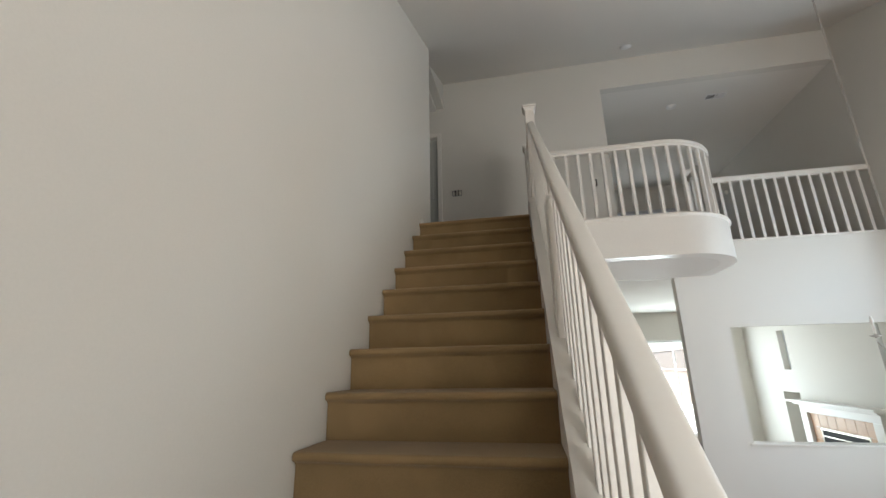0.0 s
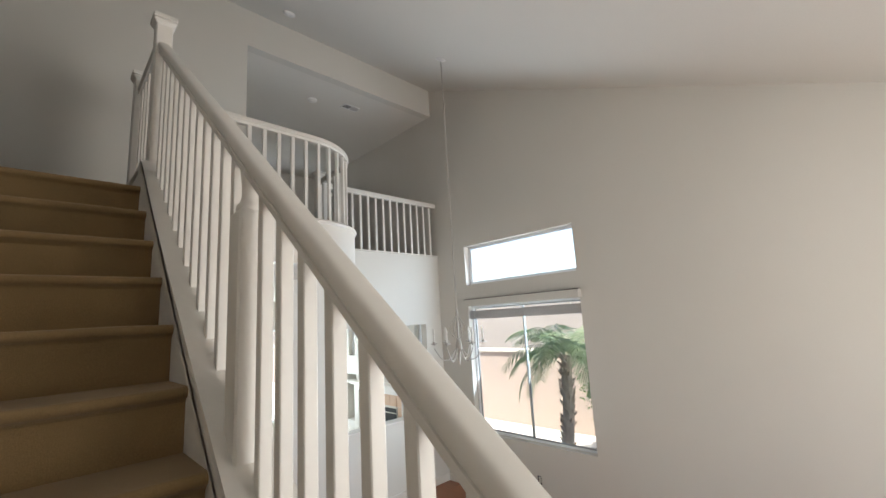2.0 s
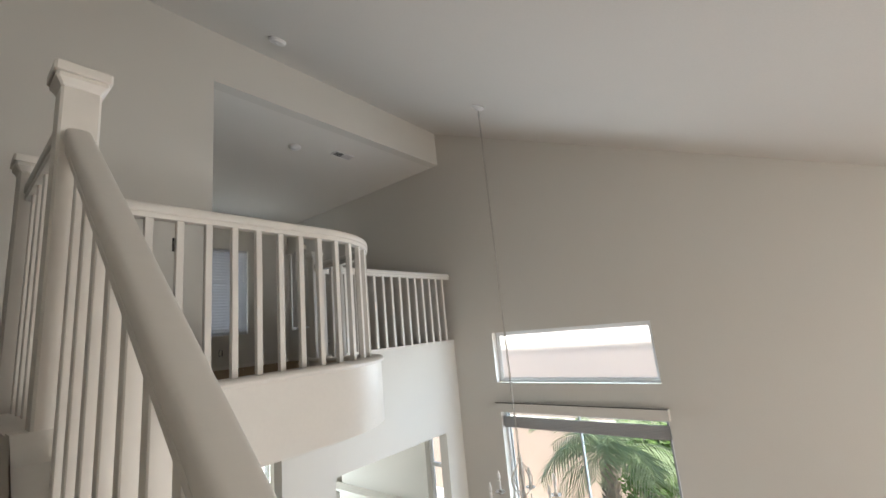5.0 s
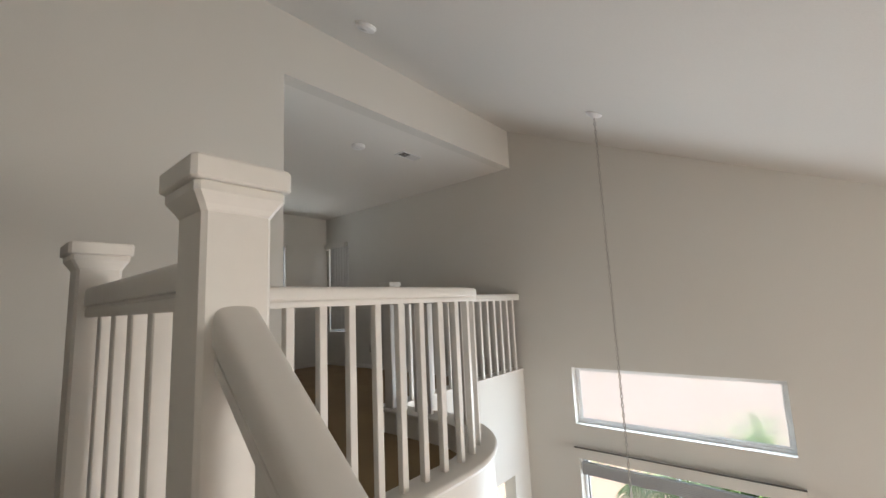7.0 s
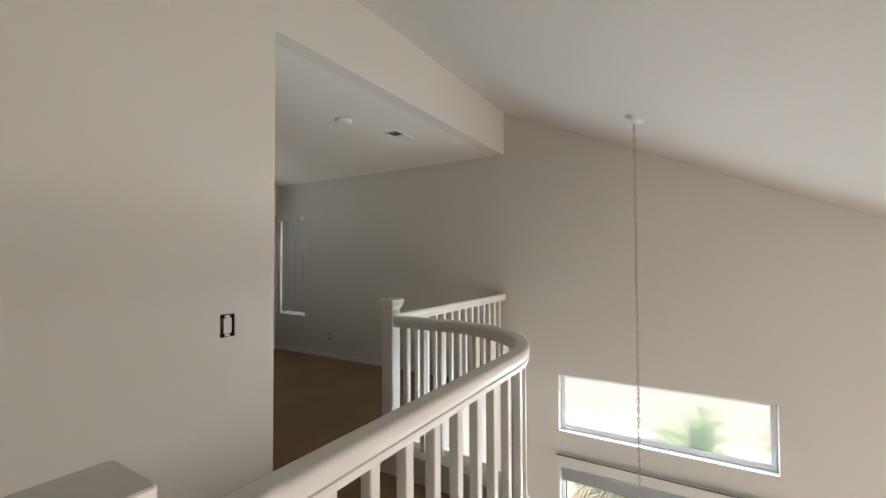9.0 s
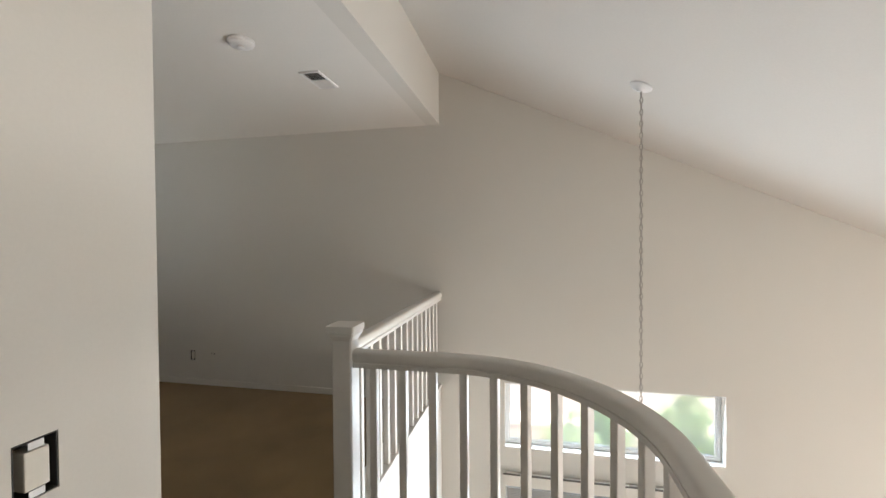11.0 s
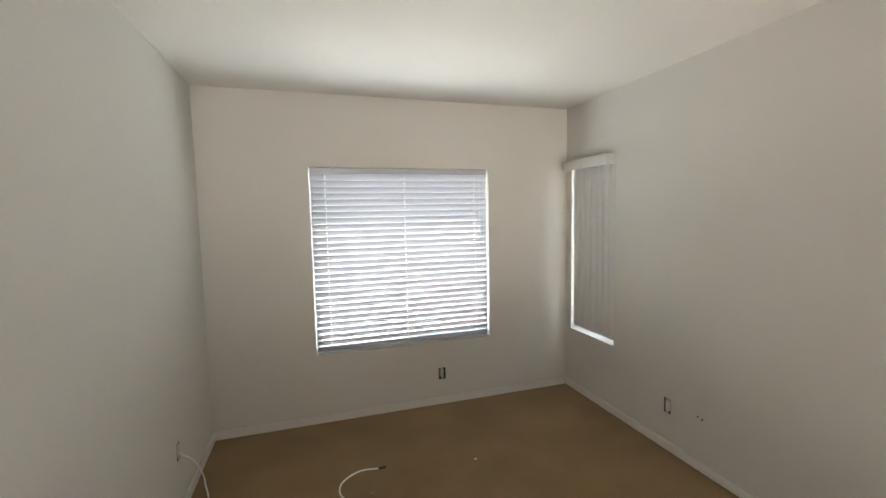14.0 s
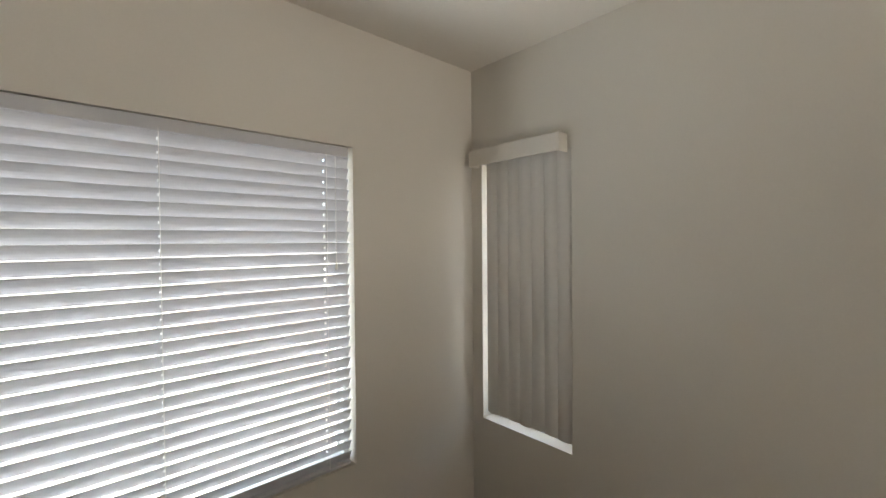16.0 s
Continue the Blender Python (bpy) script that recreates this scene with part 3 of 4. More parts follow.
# short railing between the two posts at the stair head
KT = U + 0.178
land_rail = tagged(empty("landing_railing", (RX, 3.85, KT)), railing_label + " at the landing", "railing")
part("handrail", sweep([(RX, NEWEL_A[1] + 0.045, RT - 0.005), (RX, NEWEL_B[1] - 0.045, RT - 0.005)], rail_profile), TRIM, land_rail, "rounded white handrail", smooth=True)
balusters([(RX, NEWEL_A[1] + (NEWEL_B[1] - NEWEL_A[1]) * (k + 1) / 6, KT, 0) for k in range(5)], RT - 0.074 - KT, land_rail)

# curved balcony railing
balc_rail = tagged(empty("balcony_railing", (CX, CY - CR, KT)), "white painted wooden balcony railing that curves round", "railing")
line = [(NEWEL_B[0] + 0.045, CY - CR)] + arc(CR, 24) + [(CX + CR, NEWEL_C[1] - 0.045)]
part("handrail", sweep([(x, y, RT) for x, y in line], rail_profile), TRIM, balc_rail, "rounded white curved handrail", smooth=True)
spots, GAP = [], 0.130
length_a, length_b = CX - NEWEL_B[0], CR * math.pi / 2
total = length_a + length_b + (NEWEL_C[1] - CY)
count = int(total / GAP)
for k in range(1, count):
    s = total * k / count
    if s < length_a:
        spots.append((NEWEL_B[0] + s, CY - CR, KT, 0))
    elif s < length_a + length_b:
        w = (s - length_a) / CR
        spots.append((CX + CR * math.sin(w), CY - CR * math.cos(w), KT, math.degrees(w)))
    else:
        spots.append((CX + CR, CY + s - length_a - length_b, KT, 0))
balusters(spots, RT - 0.074 - KT, balc_rail)

# straight railing of the loft opening
loft_rail = tagged(empty("loft_railing", (3.9, N1 + 0.06, 3.23)), railing_label + " at the loft edge", "railing")
LY = N1 + 0.02
part("handrail", sweep([(NEWEL_C[0] + 0.045, LY, RT), (EX - 0.001, LY, RT)], rail_profile), TRIM, loft_rail, "rounded white handrail", smooth=True)
n = 15
balusters([(NEWEL_C[0] + (EX - NEWEL_C[0]) * (k + 1) / (n + 1), LY, 3.229, 0) for k in range(n)], RT - 0.074 - 3.229, loft_rail)

# ---------------------------------------------------------------- blinds
# horizontal blind in the loft window
bu0, bu1, bz0, bz1 = LOFT_WIN
by = NY + 0.036
hblind = tagged(empty("window_blind", ((bu0 + bu1) / 2, by, bz0)), "white horizontal slat blind, closed, in the loft window", "blind")
part("headrail", boxes((bu0 + 0.008, bu1 - 0.02, by - 0.028, by + 0.028, bz1 - 0.05, bz1 - 0.003), bevel=0.004), BLIND, hblind)
part("bottom_rail", boxes((bu0 + 0.008, bu1 - 0.02, by - 0.024, by + 0.024, bz0 + 0.004, bz0 + 0.017), bevel=0.004), BLIND, hblind)
slats = 29
sm = bmesh.new()
tilt = radians(-64)
w2 = 0.0264
rows = []
for k in range(6):
    s = -w2 + 2 * w2 * k / 5
    crown = 0.0035 * (1 - (s / w2) ** 2)
    rows.append((s * math.cos(tilt) - crown * math.sin(tilt), s * math.sin(tilt) + crown * math.cos(tilt)))
ring = [(a, b) for a, b in rows] + [(a + 0.0026 * math.sin(tilt), b - 0.0026 * math.cos(tilt)) for a, b in reversed(rows)]
ends = []
cuts = [bu0 + 0.010, bu0 + 0.116, bu0 + 0.124, (bu0 + bu1) / 2 - 0.0025, (bu0 + bu1) / 2 + 0.0025, bu1 - 0.133, bu1 - 0.127, bu1 - 0.010]
for x in cuts:
    ends.append([sm.verts.new((x - (bu0 + bu1) / 2, a, b)) for a, b in ring])
for c in range(len(cuts) - 1):
    for i in range(len(ring)):
        j = (i + 1) % len(ring)
        if c % 2 == 1 and i in (2, 8):
            continue            # the slot that a ladder cord runs through
        sm.faces.new([ends[c][i], ends[c][j], ends[c + 1][j], ends[c + 1][i]])
    if c % 2 == 1:
        for i, j in ((2, 9), (3, 8)):
            sm.faces.new([ends[c][i], ends[c][j], ends[c + 1][j], ends[c + 1][i]])
sm.faces.new(ends[0])
sm.faces.new(ends[-1])
bmesh.ops.scale(sm, vec=(K, K, K), verts=sm.verts)
bmesh.ops.recalc_face_normals(sm, faces=sm.faces)
slat_mesh = bpy.data.meshes.new("slat")
sm.to_mesh(slat_mesh)
sm.free()
slat_mesh.materials.append(BLIND)
for k in range(slats):
    ob = new("slat", slat_mesh)
    ob.parent = hblind
    ob.matrix_parent_inverse = Matrix.Translation(hblind.location).inverted()
    z = bz0 + 0.038 + (bz1 - 0.072 - bz0 - 0.038) * k / (slats - 1)
    ob.matrix_basis = pose((bu0 + bu1) / 2 * K, by * K, z * K, random.uniform(-0.2, 0.2), random.uniform(-0.05, 0.05), 0)
for x in (bu0 + 0.12, (bu0 + bu1) / 2, bu1 - 0.13):
    t = bmesh.new()
    for dy in (-0.027, 0.027):
        tube(t, [(x, by + dy, bz0 + 0.02), (x, by + dy, bz1 - 0.04)], 0.0014, 5)
    part("ladder_cord", t, CORD, hblind)
t = bmesh.new()
tube(t, [(bu1 - 0.09, by - 0.034, bz1 - 0.05), (bu1 - 0.09, by - 0.036, bz1 - 0.53)], 0.0016, 5)
lathe(t, bu1 - 0.09, by - 0.036, [(0.003, bz1 - 0.53), (0.006, bz1 - 0.55), (0.007, bz1 - 0.565), (0.004, bz1 - 0.57)], 8)
part("pull_cord", t, CORD, hblind, "white cord with a small tassel")

# vertical blind in the narrow side window
vblind = tagged(empty("vertical_blind", (EX + 0.02, 8.93, 3.66)), "off-white vertical slat blind with a valance, closed", "blind")
val = boxes((EX - 0.075, EX - 0.065, 8.66, 9.25, 5.082, 5.168), (EX - 0.065, EX - 0.001, 8.66, 8.67, 5.082, 5.168), (EX - 0.065, EX - 0.001, 9.24, 9.25, 5.082, 5.168), (EX - 0.065, EX - 0.001, 8.67, 9.24, 5.160, 5.168), bevel=0.002)
part("valance", val, VALANCE, vblind, "off-white vinyl valance")
part("track", boxes((EX - 0.055, EX - 0.02, 8.68, 9.235, 5.11, 5.135), bevel=0.003), VINYL, vblind)
for k in range(7):
    bm = bmesh.new()
    yc = 8.678 + 0.0775 * k
    pts = [(-0.0445 + 0.089 * j / 6, 0.014 * math.cos((j / 6 - 0.5) * math.pi)) for j in range(7)]
    a = radians(7)
    rings = []
    for z in (3.665 + 0.004 * (k % 3), 5.11):
        f = [(EX + 0.012 - s * math.sin(a) - d * math.cos(a), yc + s * math.cos(a) - d * math.sin(a)) for s, d in pts]
        g = [(x + 0.0012, y) for x, y in reversed(f)]
        rings.append([bm.verts.new((x, y, z)) for x, y in f + g])
    for i in range(14):
        j = (i + 1) % 14
        bm.faces.new([rings[0][i], rings[0][j], rings[1][j], rings[1][i]])
    bm.faces.new(rings[0])
    bm.faces.new(rings[1])
    part("slat", bm, VBLIND, vblind, smooth=True)

# raised blind in the tall great-room window
gblind = tagged(empty("raised_blind", (EX + 0.04, 3.9, 2.30)), "grey-white raised pleated blind at the window's head", "blind")
for k in range(8):
    part("pleat", boxes((EX + 0.018, EX + 0.066, 2.96, 4.735, 2.185 + k * 0.0150, 2.185 + k * 0.0150 + 0.0135), bevel=0.003), PLEAT, gblind)
for yy in (3.10, 3.85, 4.60):
    t = bmesh.new()
    tube(t, [(EX + 0.042, yy, 2.30), (EX + 0.042, yy, 2.373)], 0.0015, 5)
    part("lift_cord", t, CORD, gblind)
gval = tagged(empty("window_valance", (EX - 0.03, 3.84, 2.37)), "off-white valance over the tall window, its top gap drawn dark", "valance")
part("fascia", boxes((EX - 0.072, EX - 0.066, 2.925, 4.765, 2.372, 2.468), bevel=0.002), PAINT, gval)
for ya in (2.925, 4.759):
    part("return", boxes((EX - 0.066, EX - 0.001, ya, ya + 0.006, 2.372, 2.468), bevel=0.002), PAINT, gval)
# Dark strip stands in for shade in the gap between valance and wall.
part("top_strip", boxes((EX - 0.0735, EX - 0.054, 2.923, 4.767, 2.469, 2.476)), GAPDARK, gval, "thin dark strip drawn for the shaded top gap")
part("track", boxes((EX - 0.064, EX - 0.002, 2.932, 4.758, 2.425, 2.462), bevel=0.003), PAINT, gval)

# ---------------------------------------------------------------- open electrical boxes
def box_insert(name, axis, face, rect, devices, label, depth=0.05, sign=1):
    """A device box with no cover plate, sunk into the wall."""
    u0, u1, z0, z1 = rect
    at = (face, (u0 + u1) / 2, z0) if axis == "x" else ((u0 + u1) / 2, face, z0)
    ob = tagged(empty(name, at), label, "outlet" if "outlet" in name else "switch")

    def put(a, b, d0, d1, c, d):
        q0, q1 = sorted((face + sign * d0, face + sign * d1))
        return (q0, q1, a, b, c, d) if axis == "x" else (a, b, q0, q1, c, d)

    e, w = 0.0015, 0.003
    part("back_box", boxes(put(u0 + e, u1 - e, depth, depth + 0.003, z0 + e, z1 - e), put(u0 + e, u0 + w, 0.001, depth, z0 + e, z1 - e), put(u1 - w, u1 - e, 0.001, depth, z0 + e, z1 - e), put(u0 + w, u1 - w, 0.001, depth, z0 + e, z0 + w), put(u0 + w, u1 - w, 0.001, depth, z1 - w, z1 - e)), DARK, ob)
    step = (u1 - u0) / devices
    dw = 0.013 if "outlet" in name else min(0.019, step * 0.30)
    for k in range(devices):
        c = u0 + step * (k + 0.5)
        dv = part("device", boxes(put(c - dw, c + dw, -0.003, 0.03, z0 + 0.018, z1 - 0.018), bevel=0.003), DEVICE, ob, "ivory plastic device")
        for q in (z0 + 0.004, z1 - 0.0165):
            part("strap", boxes(put(c - 0.012, c + 0.012, -0.001, 0.001, q, q + 0.0125)), STEEL, ob)
    return ob


box_insert("light_switch", "y", N1, FAR_SWITCH, 3, "triple light switch without its cover plate")
box_insert("light_switch", "y", N1, NEAR_SWITCH, 1, "light switch without its cover plate")
box_insert("wall_outlet", "y", N1, HALL_OUTLET, 1, "wall outlet without its cover plate")
box_insert("wall_outlet", "x", EX, EAST_OUTLET, 1, "wall outlet without its cover plate")
box_insert("wall_outlet", "y", NY, NORTH_OUTLET, 1, "wall outlet without its cover plate")
box_insert("wall_outlet", "x", 1.85, WEST_OUTLET, 1, "wall outlet without its cover plate", sign=-1)
box_insert("wall_outlet", "x", EX, GREAT_OUTLET, 1, "wall outlet without its cover plate")
jack = tagged(empty("cable_jack", (EX, 7.83, 3.39)), "small wall jack screws and wire end", "jack")
bm = bmesh.new()
tube(bm, [(EX + 0.002, 7.855, 3.395), (EX - 0.006, 7.855, 3.395)], 0.005, 8)
tube(bm, [(EX + 0.002, 7.825, 3.392), (EX - 0.012, 7.82, 3.386)], 0.004, 8)
part("stub", bm, DARK, jack)

# ---------------------------------------------------------------- ceiling fittings
def vent():
    v = tagged(empty("ceiling_vent", (3.695, 5.895, LC)), "white ceiling air vent with a dark open half", "vent")
    x0, x1, ya, yb = 3.555, 3.835, 5.825, 5.965
    z = LC
    # Black sheet stands in for the shaded duct behind the louvres.
    part("duct_dark", boxes((x0 + 0.012, x1 - 0.012, ya + 0.012, yb - 0.012, z - 0.003, z - 0.0005)), DARK, v)
    part("frame", boxes((x0, x1, ya, ya + 0.016, z - 0.010, z - 0.0005), (x0, x1, yb - 0.016, yb, z - 0.010, z - 0.0005), (x0, x0 + 0.016, ya + 0.016, yb - 0.016, z - 0.010, z - 0.0005), (x1 - 0.016, x1, ya + 0.016, yb - 0.016, z - 0.010, z - 0.0005), ((x0 + x1) / 2 - 0.008, (x0 + x1) / 2 + 0.008, ya + 0.016, yb - 0.016, z - 0.010, z - 0.003), bevel=0.002), VENTWHITE, v)
    for half, lean in ((0, -24), (1, 42)):
        for k in range(7):
            w = 0.0045 if half == 0 else 0.008
            bm = boxes((-w, w, ya + 0.017, yb - 0.017, -0.0007, 0.0007))
            xc = x0 + 0.026 + half * 0.137 + k * 0.0172
            bmesh.ops.transform(bm, matrix=Matrix.Translation((xc, 0, z - 0.008)) @ Matrix.Rotation(radians(lean), 4, 'Y'), verts=bm.verts)
            part("louvre", bm, VENTWHITE, v)


vent()


def smoke_alarm(x, y, z, tilt, label):
    a = tagged(empty("smoke_alarm", (x, y, z)), label, "smoke alarm")
    bm = lathe(bmesh.new(), 0, 0, [(0.070, 0.0), (0.072, -0.009), (0.067, -0.011), (0.065, -0.022), (0.056, -0.029), (0.032, -0.032)], 28)
    bmesh.ops.transform(bm, matrix=Matrix.Translation((x, y, z)) @ Matrix.Rotation(tilt, 4, 'X'), verts=bm.verts)
    part("body", bm, VENTWHITE, a, smooth=True)
    bm = lathe(bmesh.new(), 0, 0, [(0.02, -0.031), (0.02, -0.036), (0.014, -0.038)], 18)
    bmesh.ops.transform(bm, matrix=Matrix.Translation((x, y, z)) @ Matrix.Rotation(tilt, 4, 'X'), verts=bm.verts)
    part("button", bm, VENTWHITE, a, smooth=True)


smoke_alarm(3.115, 6.04, LC - 0.0005, 0, "round white smoke alarm on the loft ceiling")
smoke_alarm(2.20, 4.78, vault(4.78) - 0.0005, math.atan(SLOPE), "round white smoke alarm on the sloped ceiling")

# chandelier on a long chain
HX, HY = 3.78, 3.875
HZ = vault(HY)
chand = tagged(empty("chandelier", (HX, HY, HZ)), "pewter candle-arm chandelier on a long chain", "chandelier")
bm = lathe(bmesh.new(), 0, 0, [(0.065, 0.0), (0.065, -0.006), (0.052, -0.016), (0.02, -0.024), (0.012, -0.034)], 24)
bmesh.ops.transform(bm, matrix=Matrix.Translation((HX, HY, HZ)) @ Matrix.Rotation(math.atan(SLOPE), 4, 'X'), verts=bm.verts)
part("canopy", bm, VENTWHITE, chand, "white ceiling canopy", smooth=True)
chain = bmesh.new()
z, k = HZ - 0.03, 0
while z > 2.33:
    a = (k % 2) * math.pi / 2
    ring = [(math.cos(q) * 0.0085, math.sin(q) * 0.021) for q in [i * math.tau / 8 for i in range(9)]]
    tube(chain, [(HX + s * math.cos(a), HY + s * math.sin(a), z + u - 0.02) for s, u in ring], 0.0027, 5)
    z -= 0.034
    k += 1
part("chain", chain, CHAINMETAL, chand, smooth=True)
wire = bmesh.new()
tube(wire, [(HX + 0.005 * math.sin(i * 0.9), HY + 0.005 * math.cos(i * 0.9), HZ - 0.03 - i * (HZ - 0.03 - 2.31) / 40) for i in range(41)], 0.0022, 5)
part("wire", wire, CHAINMETAL, chand)
part("stem", lathe(bmesh.new(), HX, HY, [(0.006, 2.32), (0.012, 2.29), (0.02, 2.26), (0.011, 2.23), (0.014, 2.13), (0.012, 2.01), (0.028, 1.95), (0.038, 1.91), (0.03, 1.86), (0.014, 1.82), (0.02, 1.79), (0.012, 1.75), (0.004, 1.70)], 16), IRON, chand, smooth=True)
for k in range(6):
    q = k * math.tau / 6 + 0.3
    c, s = math.cos(q), math.sin(q)
    arm = bmesh.new()
    pts = []
    for i in range(15):
        u = i / 14
        r = 0.03 + 0.245 * u
        pts.append((HX + r * c, HY + r * s, 1.88 - 0.15 * math.sin(u * math.pi * 0.95) + 0.035 * u))
    tube(arm, pts, 0.0065, 8)
    pts = []
    for i in range(15):
        u = i / 14
        r = 0.015 + 0.085 * math.sin(u * math.pi) * (1 - 0.3 * u)
        pts.append((HX + r * c, HY + r * s, 1.97 + 0.26 * u))
    tube(arm, pts, 0.0045, 6)
    arm = part("arm", arm, IRON, chand, smooth=True)
    ex, ey, ez = HX + 0.275 * c, HY + 0.275 * s, 1.93
    part("drip_pan", lathe(bmesh.new(), ex, ey, [(0.006, ez - 0.012), (0.012, ez), (0.04, ez + 0.010), (0.043, ez + 0.016), (0.014, ez + 0.012), (0.014, ez + 0.03)], 16), IRON, arm, smooth=True)
    part("candle", lathe(bmesh.new(), ex, ey, [(0.011, ez + 0.028), (0.011, ez + 0.105), (0.006, ez + 0.106)], 12), CANDLE, arm, smooth=True)
    part("bulb", lathe(bmesh.new(), ex, ey, [(0.006, ez + 0.106), (0.013, ez + 0.125), (0.014, ez + 0.14), (0.009, ez + 0.165), (0.002, ez + 0.185)], 12), CANDLE, arm, smooth=True)

# ---------------------------------------------------------------- cables on the loft carpet
def cable(points, radius, label):
    bm = bmesh.new()
    pts = []
    p = [Vector(q) for q in points]
    for i in range(len(p) - 1):
        a, b, c, d = p[max(i - 1, 0)], p[i], p[i + 1], p[min(i + 2, len(p) - 1)]
        for j in range(6):
            u = j / 6
            pts.append(0.5 * (2 * b + (c - a) * u + (2 * a - 5 * b + 4 * c - d) * u * u + (3 * b - a - 3 * c + d) * u ** 3))
    pts.append(p[-1])
    tube(bm, pts, radius, 7)
    return tagged(part("cable", bm, CORD, smooth=True), label, "cable", group="loose cables")


cr = 0.005
cable([(2.98, 8.53, U + cr), (2.85, 8.54, U + cr), (2.74, 8.46, U + cr), (2.72, 8.35, U + cr), (2.78, 8.24, U + cr), (2.86, 8.10, U + cr), (2.84, 7.95, U + cr)], cr, "white cable lying loose on the tan carpet")
cable([(1.858, 8.51, U + 0.34), (1.90, 8.60, U + 0.24), (1.89, 8.80, U + 0.03), (1.92, 8.72, U + cr), (1.97, 8.56, U + cr), (1.96, 8.42, U + cr), (2.02, 8.25, U + cr), (2.0, 8.1, U + cr)], cr, "white cable hanging from the wall onto the carpet")

bm = tube(bmesh.new(), [(2.975, 8.53, U + cr), (3.025, 8.529, U + cr)], 0.0085, 8)
tagged(part("cable_plug", bm, DARK, smooth=True), "small dark plug at the loose cable's end", "plug")
for k, (px, py, pr) in enumerate(((2.90, 8.30, 0.012), (3.62, 8.42, 0.010), (4.86, 9.23, 0.02))):
    bm = bmesh.new()
    bmesh.ops.create_icosphere(bm, subdivisions=1, radius=pr, matrix=Matrix.Translation((px, py, U + pr * 0.3)) @ Matrix.Diagonal((1, 0.7, 0.35, 1)))
    tagged(part("debris", bm, BARK if k != 1 else CORD), "tiny scrap left lying on the tan carpet", "debris", group="scraps on the carpet")

# ---------------------------------------------------------------- family room beyond the pass-through
FZ = -0.06          # how far the hearth wall's fittings sit below the plan's zero


def hearth_boxes(*specs, bevel=0.0):
    return boxes(*[(p, q, r, s, max(t + FZ, GF + 0.001), w + FZ) for p, q, r, s, t, w in specs], bevel=bevel)


fire = tagged(empty("fireplace", (EX, 7.05, 0)), "white fireplace with tan tile and a black firebox", "fireplace")
fy0, fy1 = 6.11, 7.95
part("surround", hearth_boxes((EX - 0.07, EX - 0.001, fy0 + 0.10, fy0 + 0.26, 0, 1.02), (EX - 0.07, EX - 0.001, fy1 - 0.26, fy1 - 0.10, 0, 1.02), (EX - 0.07, EX - 0.001, fy0 + 0.10, fy1 - 0.10, 1.02, 1.13), bevel=0.006), TRIM, fire)
part("mantel", hearth_boxes((EX - 0.20, EX - 0.001, fy0 - 0.02, fy1 + 0.02, 1.165, 1.20), (EX - 0.13, EX - 0.001, fy0 + 0.05, fy1 - 0.05, 1.13, 1.165), bevel=0.008), TRIM, fire, "white mantel shelf")
part("grout_bed", hearth_boxes((EX - 0.02, EX - 0.001, fy0 + 0.26, fy1 - 0.26, 0, 1.02)), GROUT, fire)
# A flat black plate takes the place of the recessed firebox.
part("firebox", hearth_boxes((EX - 0.028, EX - 0.021, 6.56, 7.48, 0.12, 0.80)), FIREBLACK, fire, "flat black plate filling the firebox opening")
part("firebox_trim", hearth_boxes((EX - 0.036, EX - 0.028, 6.54, 7.50, 0.79, 0.815), (EX - 0.036, EX - 0.028, 6.54, 7.50, 0.70, 0.715), (EX - 0.036, EX - 0.028, 6.54, 6.56, 0.12, 0.79), (EX - 0.036, EX - 0.028, 7.48, 7.50, 0.12, 0.79), bevel=0.002), BRASS, fire)
ty0, ty1 = fy0 + 0.265, fy1 - 0.265
cols = 7
tw = (ty1 - ty0) / cols
for k in range(cols):
    part("tile", hearth_boxes((EX - 0.030, EX - 0.019, ty0 + tw * k + 0.003, ty0 + tw * (k + 1) - 0.003, 0.825, 1.015), bevel=0.002), TILE, fire)
for k in range(5):
    for a, b in ((ty0, 6.53), (7.51, ty1)):
        part("tile", hearth_boxes((EX - 0.030, EX - 0.019, a + 0.003, b - 0.003, 0.01 + k * 0.163, 0.167 + k * 0.163), bevel=0.002), TILE, fire)
niche = tagged(empty("niche", (EX + 0.1, 8.07, 0.35)), "white plaster wall niche beside the fireplace", "niche", kind=S)
part("niche_box", boxes((EX + 0.15, EX + 0.42, 7.82, 7.87, 0.30, 1.285), (EX + 0.15, EX + 0.42, 8.34, 8.39, 0.30, 1.285), (EX + 0.15, EX + 0.42, 7.87, 8.34, 0.30, 0.35), (EX + 0.15, EX + 0.42, 7.87, 8.34, 1.235, 1.285), (EX + 0.42, EX + 0.46, 7.82, 8.39, 0.30, 1.285)), PAINT, niche)
tagged(part("trim_pass_through", boxes((2.98, 4.63, N1 - 0.03, N1 + 0.15, 0.847, 0.865), bevel=0.005), TRIM), "white painted sill of the pass-through", "trim", kind=S)

# ---------------------------------------------------------------- outdoors
bm = bmesh.new()
g = 300
vs = [bm.verts.new(p) for p in ((-g, -g, -0.30), (g, -g, -0.30), (g, g, -0.30), (-g, g, -0.30))]
bm.faces.new(vs)
tagged(part("ground", bm, GROUND), "pale dusty concrete and soil yard", "ground", kind=S)
fence = tagged(empty("garden_wall", (8.6, 4, -0.30)), "tan stucco garden wall with a pale coping", "wall")
part("wall_body", boxes((8.6, 8.78, -8, 46, -0.30, 1.33), bevel=0.01), STUCCO, fence)
part("coping", boxes((8.56, 8.82, -8, 46, 1.332, 1.40), bevel=0.012), PALE, fence)

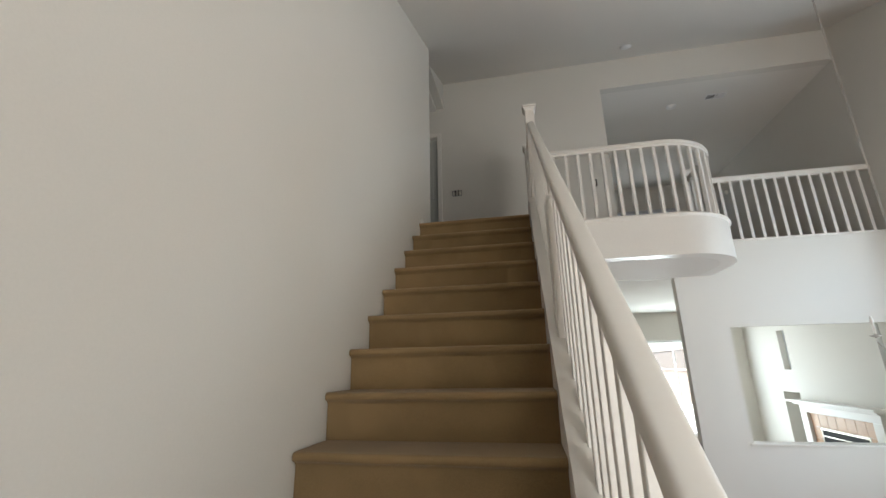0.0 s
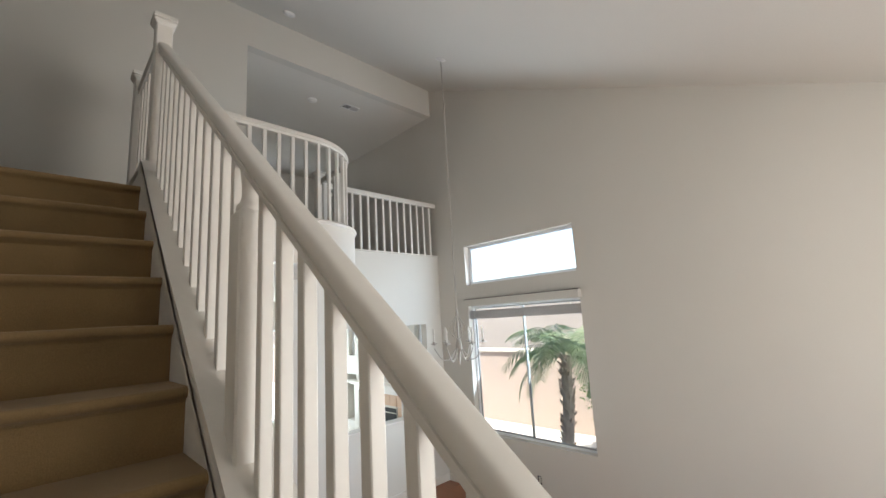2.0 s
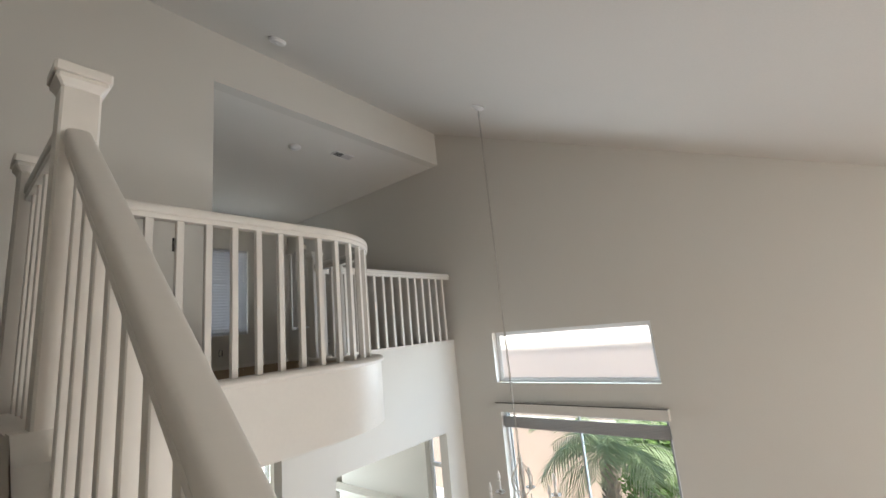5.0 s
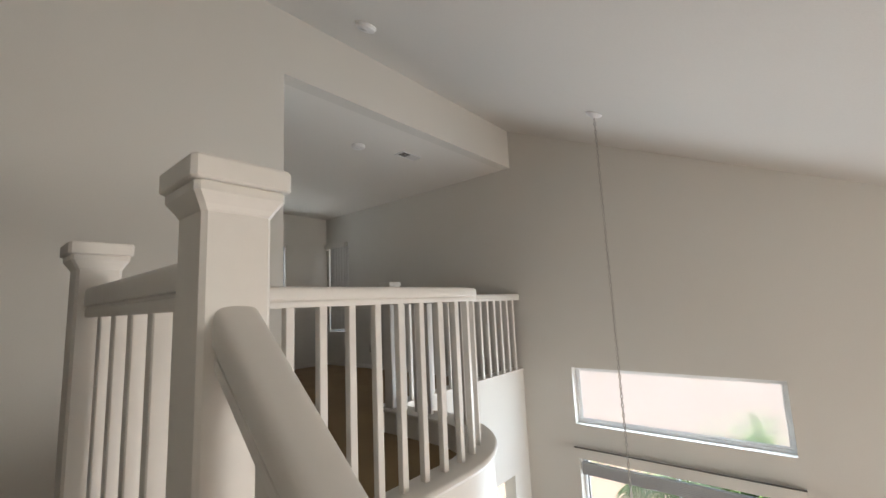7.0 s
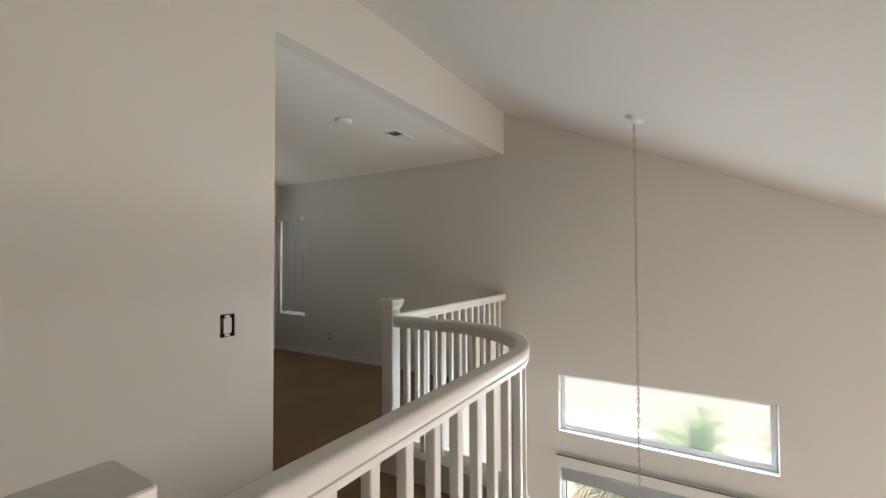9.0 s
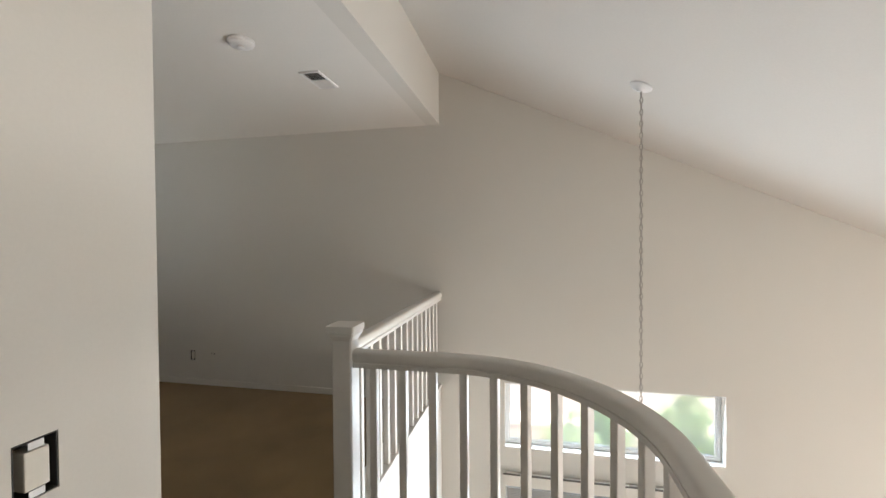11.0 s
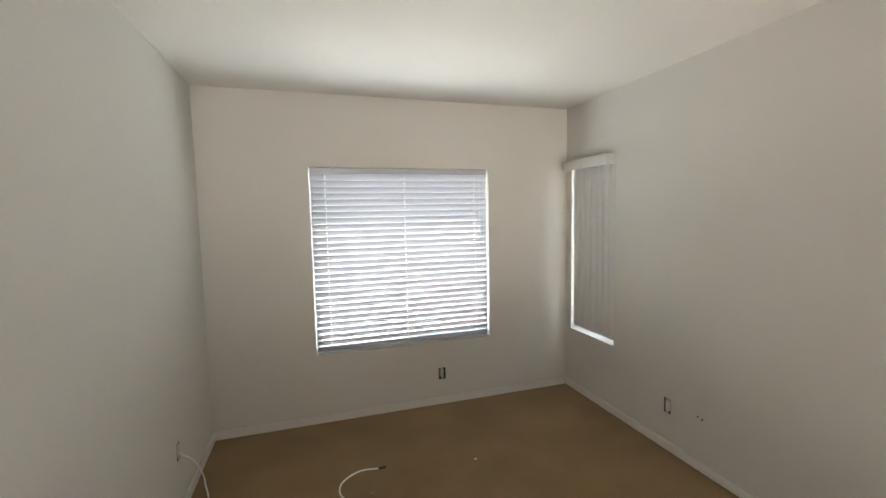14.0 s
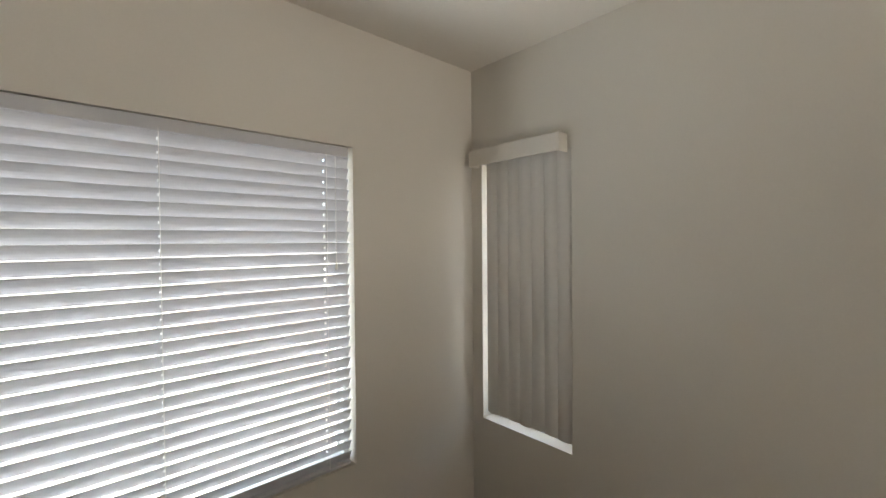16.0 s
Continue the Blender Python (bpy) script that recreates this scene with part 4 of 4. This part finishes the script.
house = tagged(empty("neighbour_house", (12, 4, -0.30)), "low pale pinkish stucco house beyond the garden wall", "house")
part("wall", boxes((11.4, 18, -9, 46, -0.30, 2.62), bevel=0.02), HOUSE, house)
part("parapet", boxes((11.36, 18.04, -9.04, 46.04, 2.622, 2.72), bevel=0.015), PALE, house)


def palm(x, y, height, seed):
    rnd = random.Random(seed)
    p = tagged(empty("palm_tree", (x, y, -0.30)), "small feathery palm with arching green fronds", "palm")
    bm = bmesh.new()
    pts = [(x + 0.05 * math.sin(i * 0.3), y - 0.015 * i + 0.0, -0.2 + (height + 0.2) * i / 14) for i in range(15)]
    tube(bm, pts, 0.10, 12, 0.08)
    for i in range(90):
        z = rnd.uniform(0.0, height)
        a = rnd.uniform(0, math.tau)
        f = (z + 0.2) / (height + 0.2) * 14
        px, py = x + 0.05 * math.sin(f * 0.3), y - 0.015 * f
        r = 0.085
        tube(bm, [(px + r * math.cos(a), py + r * math.sin(a), z - 0.02), (px + (r + 0.05) * math.cos(a), py + (r + 0.05) * math.sin(a), z + 0.05)], 0.024, 4, 0.008)
    part("trunk", bm, BARK, p)
    tx, ty = pts[-1][0], pts[-1][1]
    for k in range(27):
        a = k * 2.399 + rnd.uniform(-0.2, 0.2)
        up = rnd.uniform(0.0, 1.4)
        length = rnd.uniform(0.95, 1.35)
        bm = bmesh.new()
        spine = []
        px, pz, ang = 0.04, height - 0.02, up
        for i in range(13):
            spine.append((tx + px * math.cos(a), ty + px * math.sin(a), pz))
            px += length / 12 * math.cos(ang)
            pz += length / 12 * math.sin(ang)
            ang -= (1.75 + up * 0.1) / 12
        tube(bm, spine, 0.009, 5, 0.002)
        side = Vector((-math.sin(a), math.cos(a), 0))
        for i in range(2, 26):
            u = i / 26 * 12
            j = min(int(u), 11)
            b = Vector(spine[j]).lerp(Vector(spine[j + 1]), u - j)
            way = (Vector(spine[j + 1]) - Vector(spine[j])).normalized()
            ll = 0.34 * math.sin(math.pi * min(1, (i + 4) / 32)) + 0.06
            for sgn in (-1, 1):
                d = (side * sgn * 0.8 + way * 0.65 + Vector((0, 0, -0.18 - 0.25 * rnd.random()))).normalized()
                tip = b + d * ll + Vector((0, 0, -0.12 * ll))
                midp = b + d * ll * 0.5
                wv = way.cross(d).cross(d).normalized() * 0.008
                q = [bm.verts.new(b + wv * 0.5), bm.verts.new(midp + wv), bm.verts.new(tip), bm.verts.new(midp - wv), bm.verts.new(b - wv * 0.5)]
                bm.faces.new(q)
        part("frond", bm, LEAF, p)


palm(6.5, 4.32, 1.55, 3)


def shrub(x, y, r, h, seed):
    rnd = random.Random(seed)
    s = tagged(empty("shrub", (x, y, -0.30)), "leafy green garden shrub by the stucco wall", "shrub", group="garden shrubs")
    st = bmesh.new()
    lf = bmesh.new()
    for k in range(26):
        a, q = rnd.uniform(0, math.tau), rnd.random() ** 0.6
        tip = Vector((x + r * q * math.cos(a), y + r * q * math.sin(a), -0.30 + h * rnd.uniform(0.55, 1.0) * (1 - 0.35 * q * q)))
        base = Vector((x + 0.06 * math.cos(a), y + 0.06 * math.sin(a), -0.30))
        midp = base.lerp(tip, 0.55) + Vector((0, 0, 0.08))
        tube(st, [base, midp, tip], 0.012, 5, 0.003)
        for j in range(150):
            c = midp.lerp(tip, rnd.random() ** 0.6) + Vector((rnd.gauss(0, 0.11), rnd.gauss(0, 0.11), rnd.gauss(0, 0.10)))
            d = Vector((rnd.gauss(0, 1), rnd.gauss(0, 1), rnd.gauss(0.2, 0.8))).normalized()
            e = d.orthogonal().normalized() * 0.022
            ln = rnd.uniform(0.05, 0.10)
            lf.faces.new([lf.verts.new(c), lf.verts.new(c + d * ln * 0.5 + e), lf.verts.new(c + d * ln), lf.verts.new(c + d * ln * 0.5 - e)])
    part("stems", st, BARK, s)
    part("foliage", lf, SHRUB, s)


for i, (sx, sy, sr, sh) in enumerate(((7.7, 3.95, 0.42, 2.5), (7.7, 3.35, 0.55, 2.6), (7.8, 2.25, 0.5, 3.0))):
    shrub(sx, sy, sr, sh, 20 + i)
# ---------------------------------------------------------------- wooden ground floor, board by board
floor = tagged(part("floor_lower", slab("z", -0.30, GF - 0.014, (WX, EX), (-2.16, NY)), GROUT), "red-brown wooden board floor", "floor", kind=S)
bw = 0.125
xa = SX1 + 0.01
cols = int((EX - 0.002 - xa) / bw)
for i in range(cols):
    x0 = EX - 0.002 - (i + 1) * bw
    y = -2.15 + (i * 0.618 % 1) * -1.4
    while y < N1 - 0.02 and i < 31:
        a, b = max(y, -2.15), min(y + 1.45, 9.28)
        y += 1.45
        if b - a > 0.05:
            part("board", boxes((x0 + 0.001, x0 + bw - 0.001, a + 0.001, b - 0.001, GF - 0.0138, GF)), WOOD, floor)
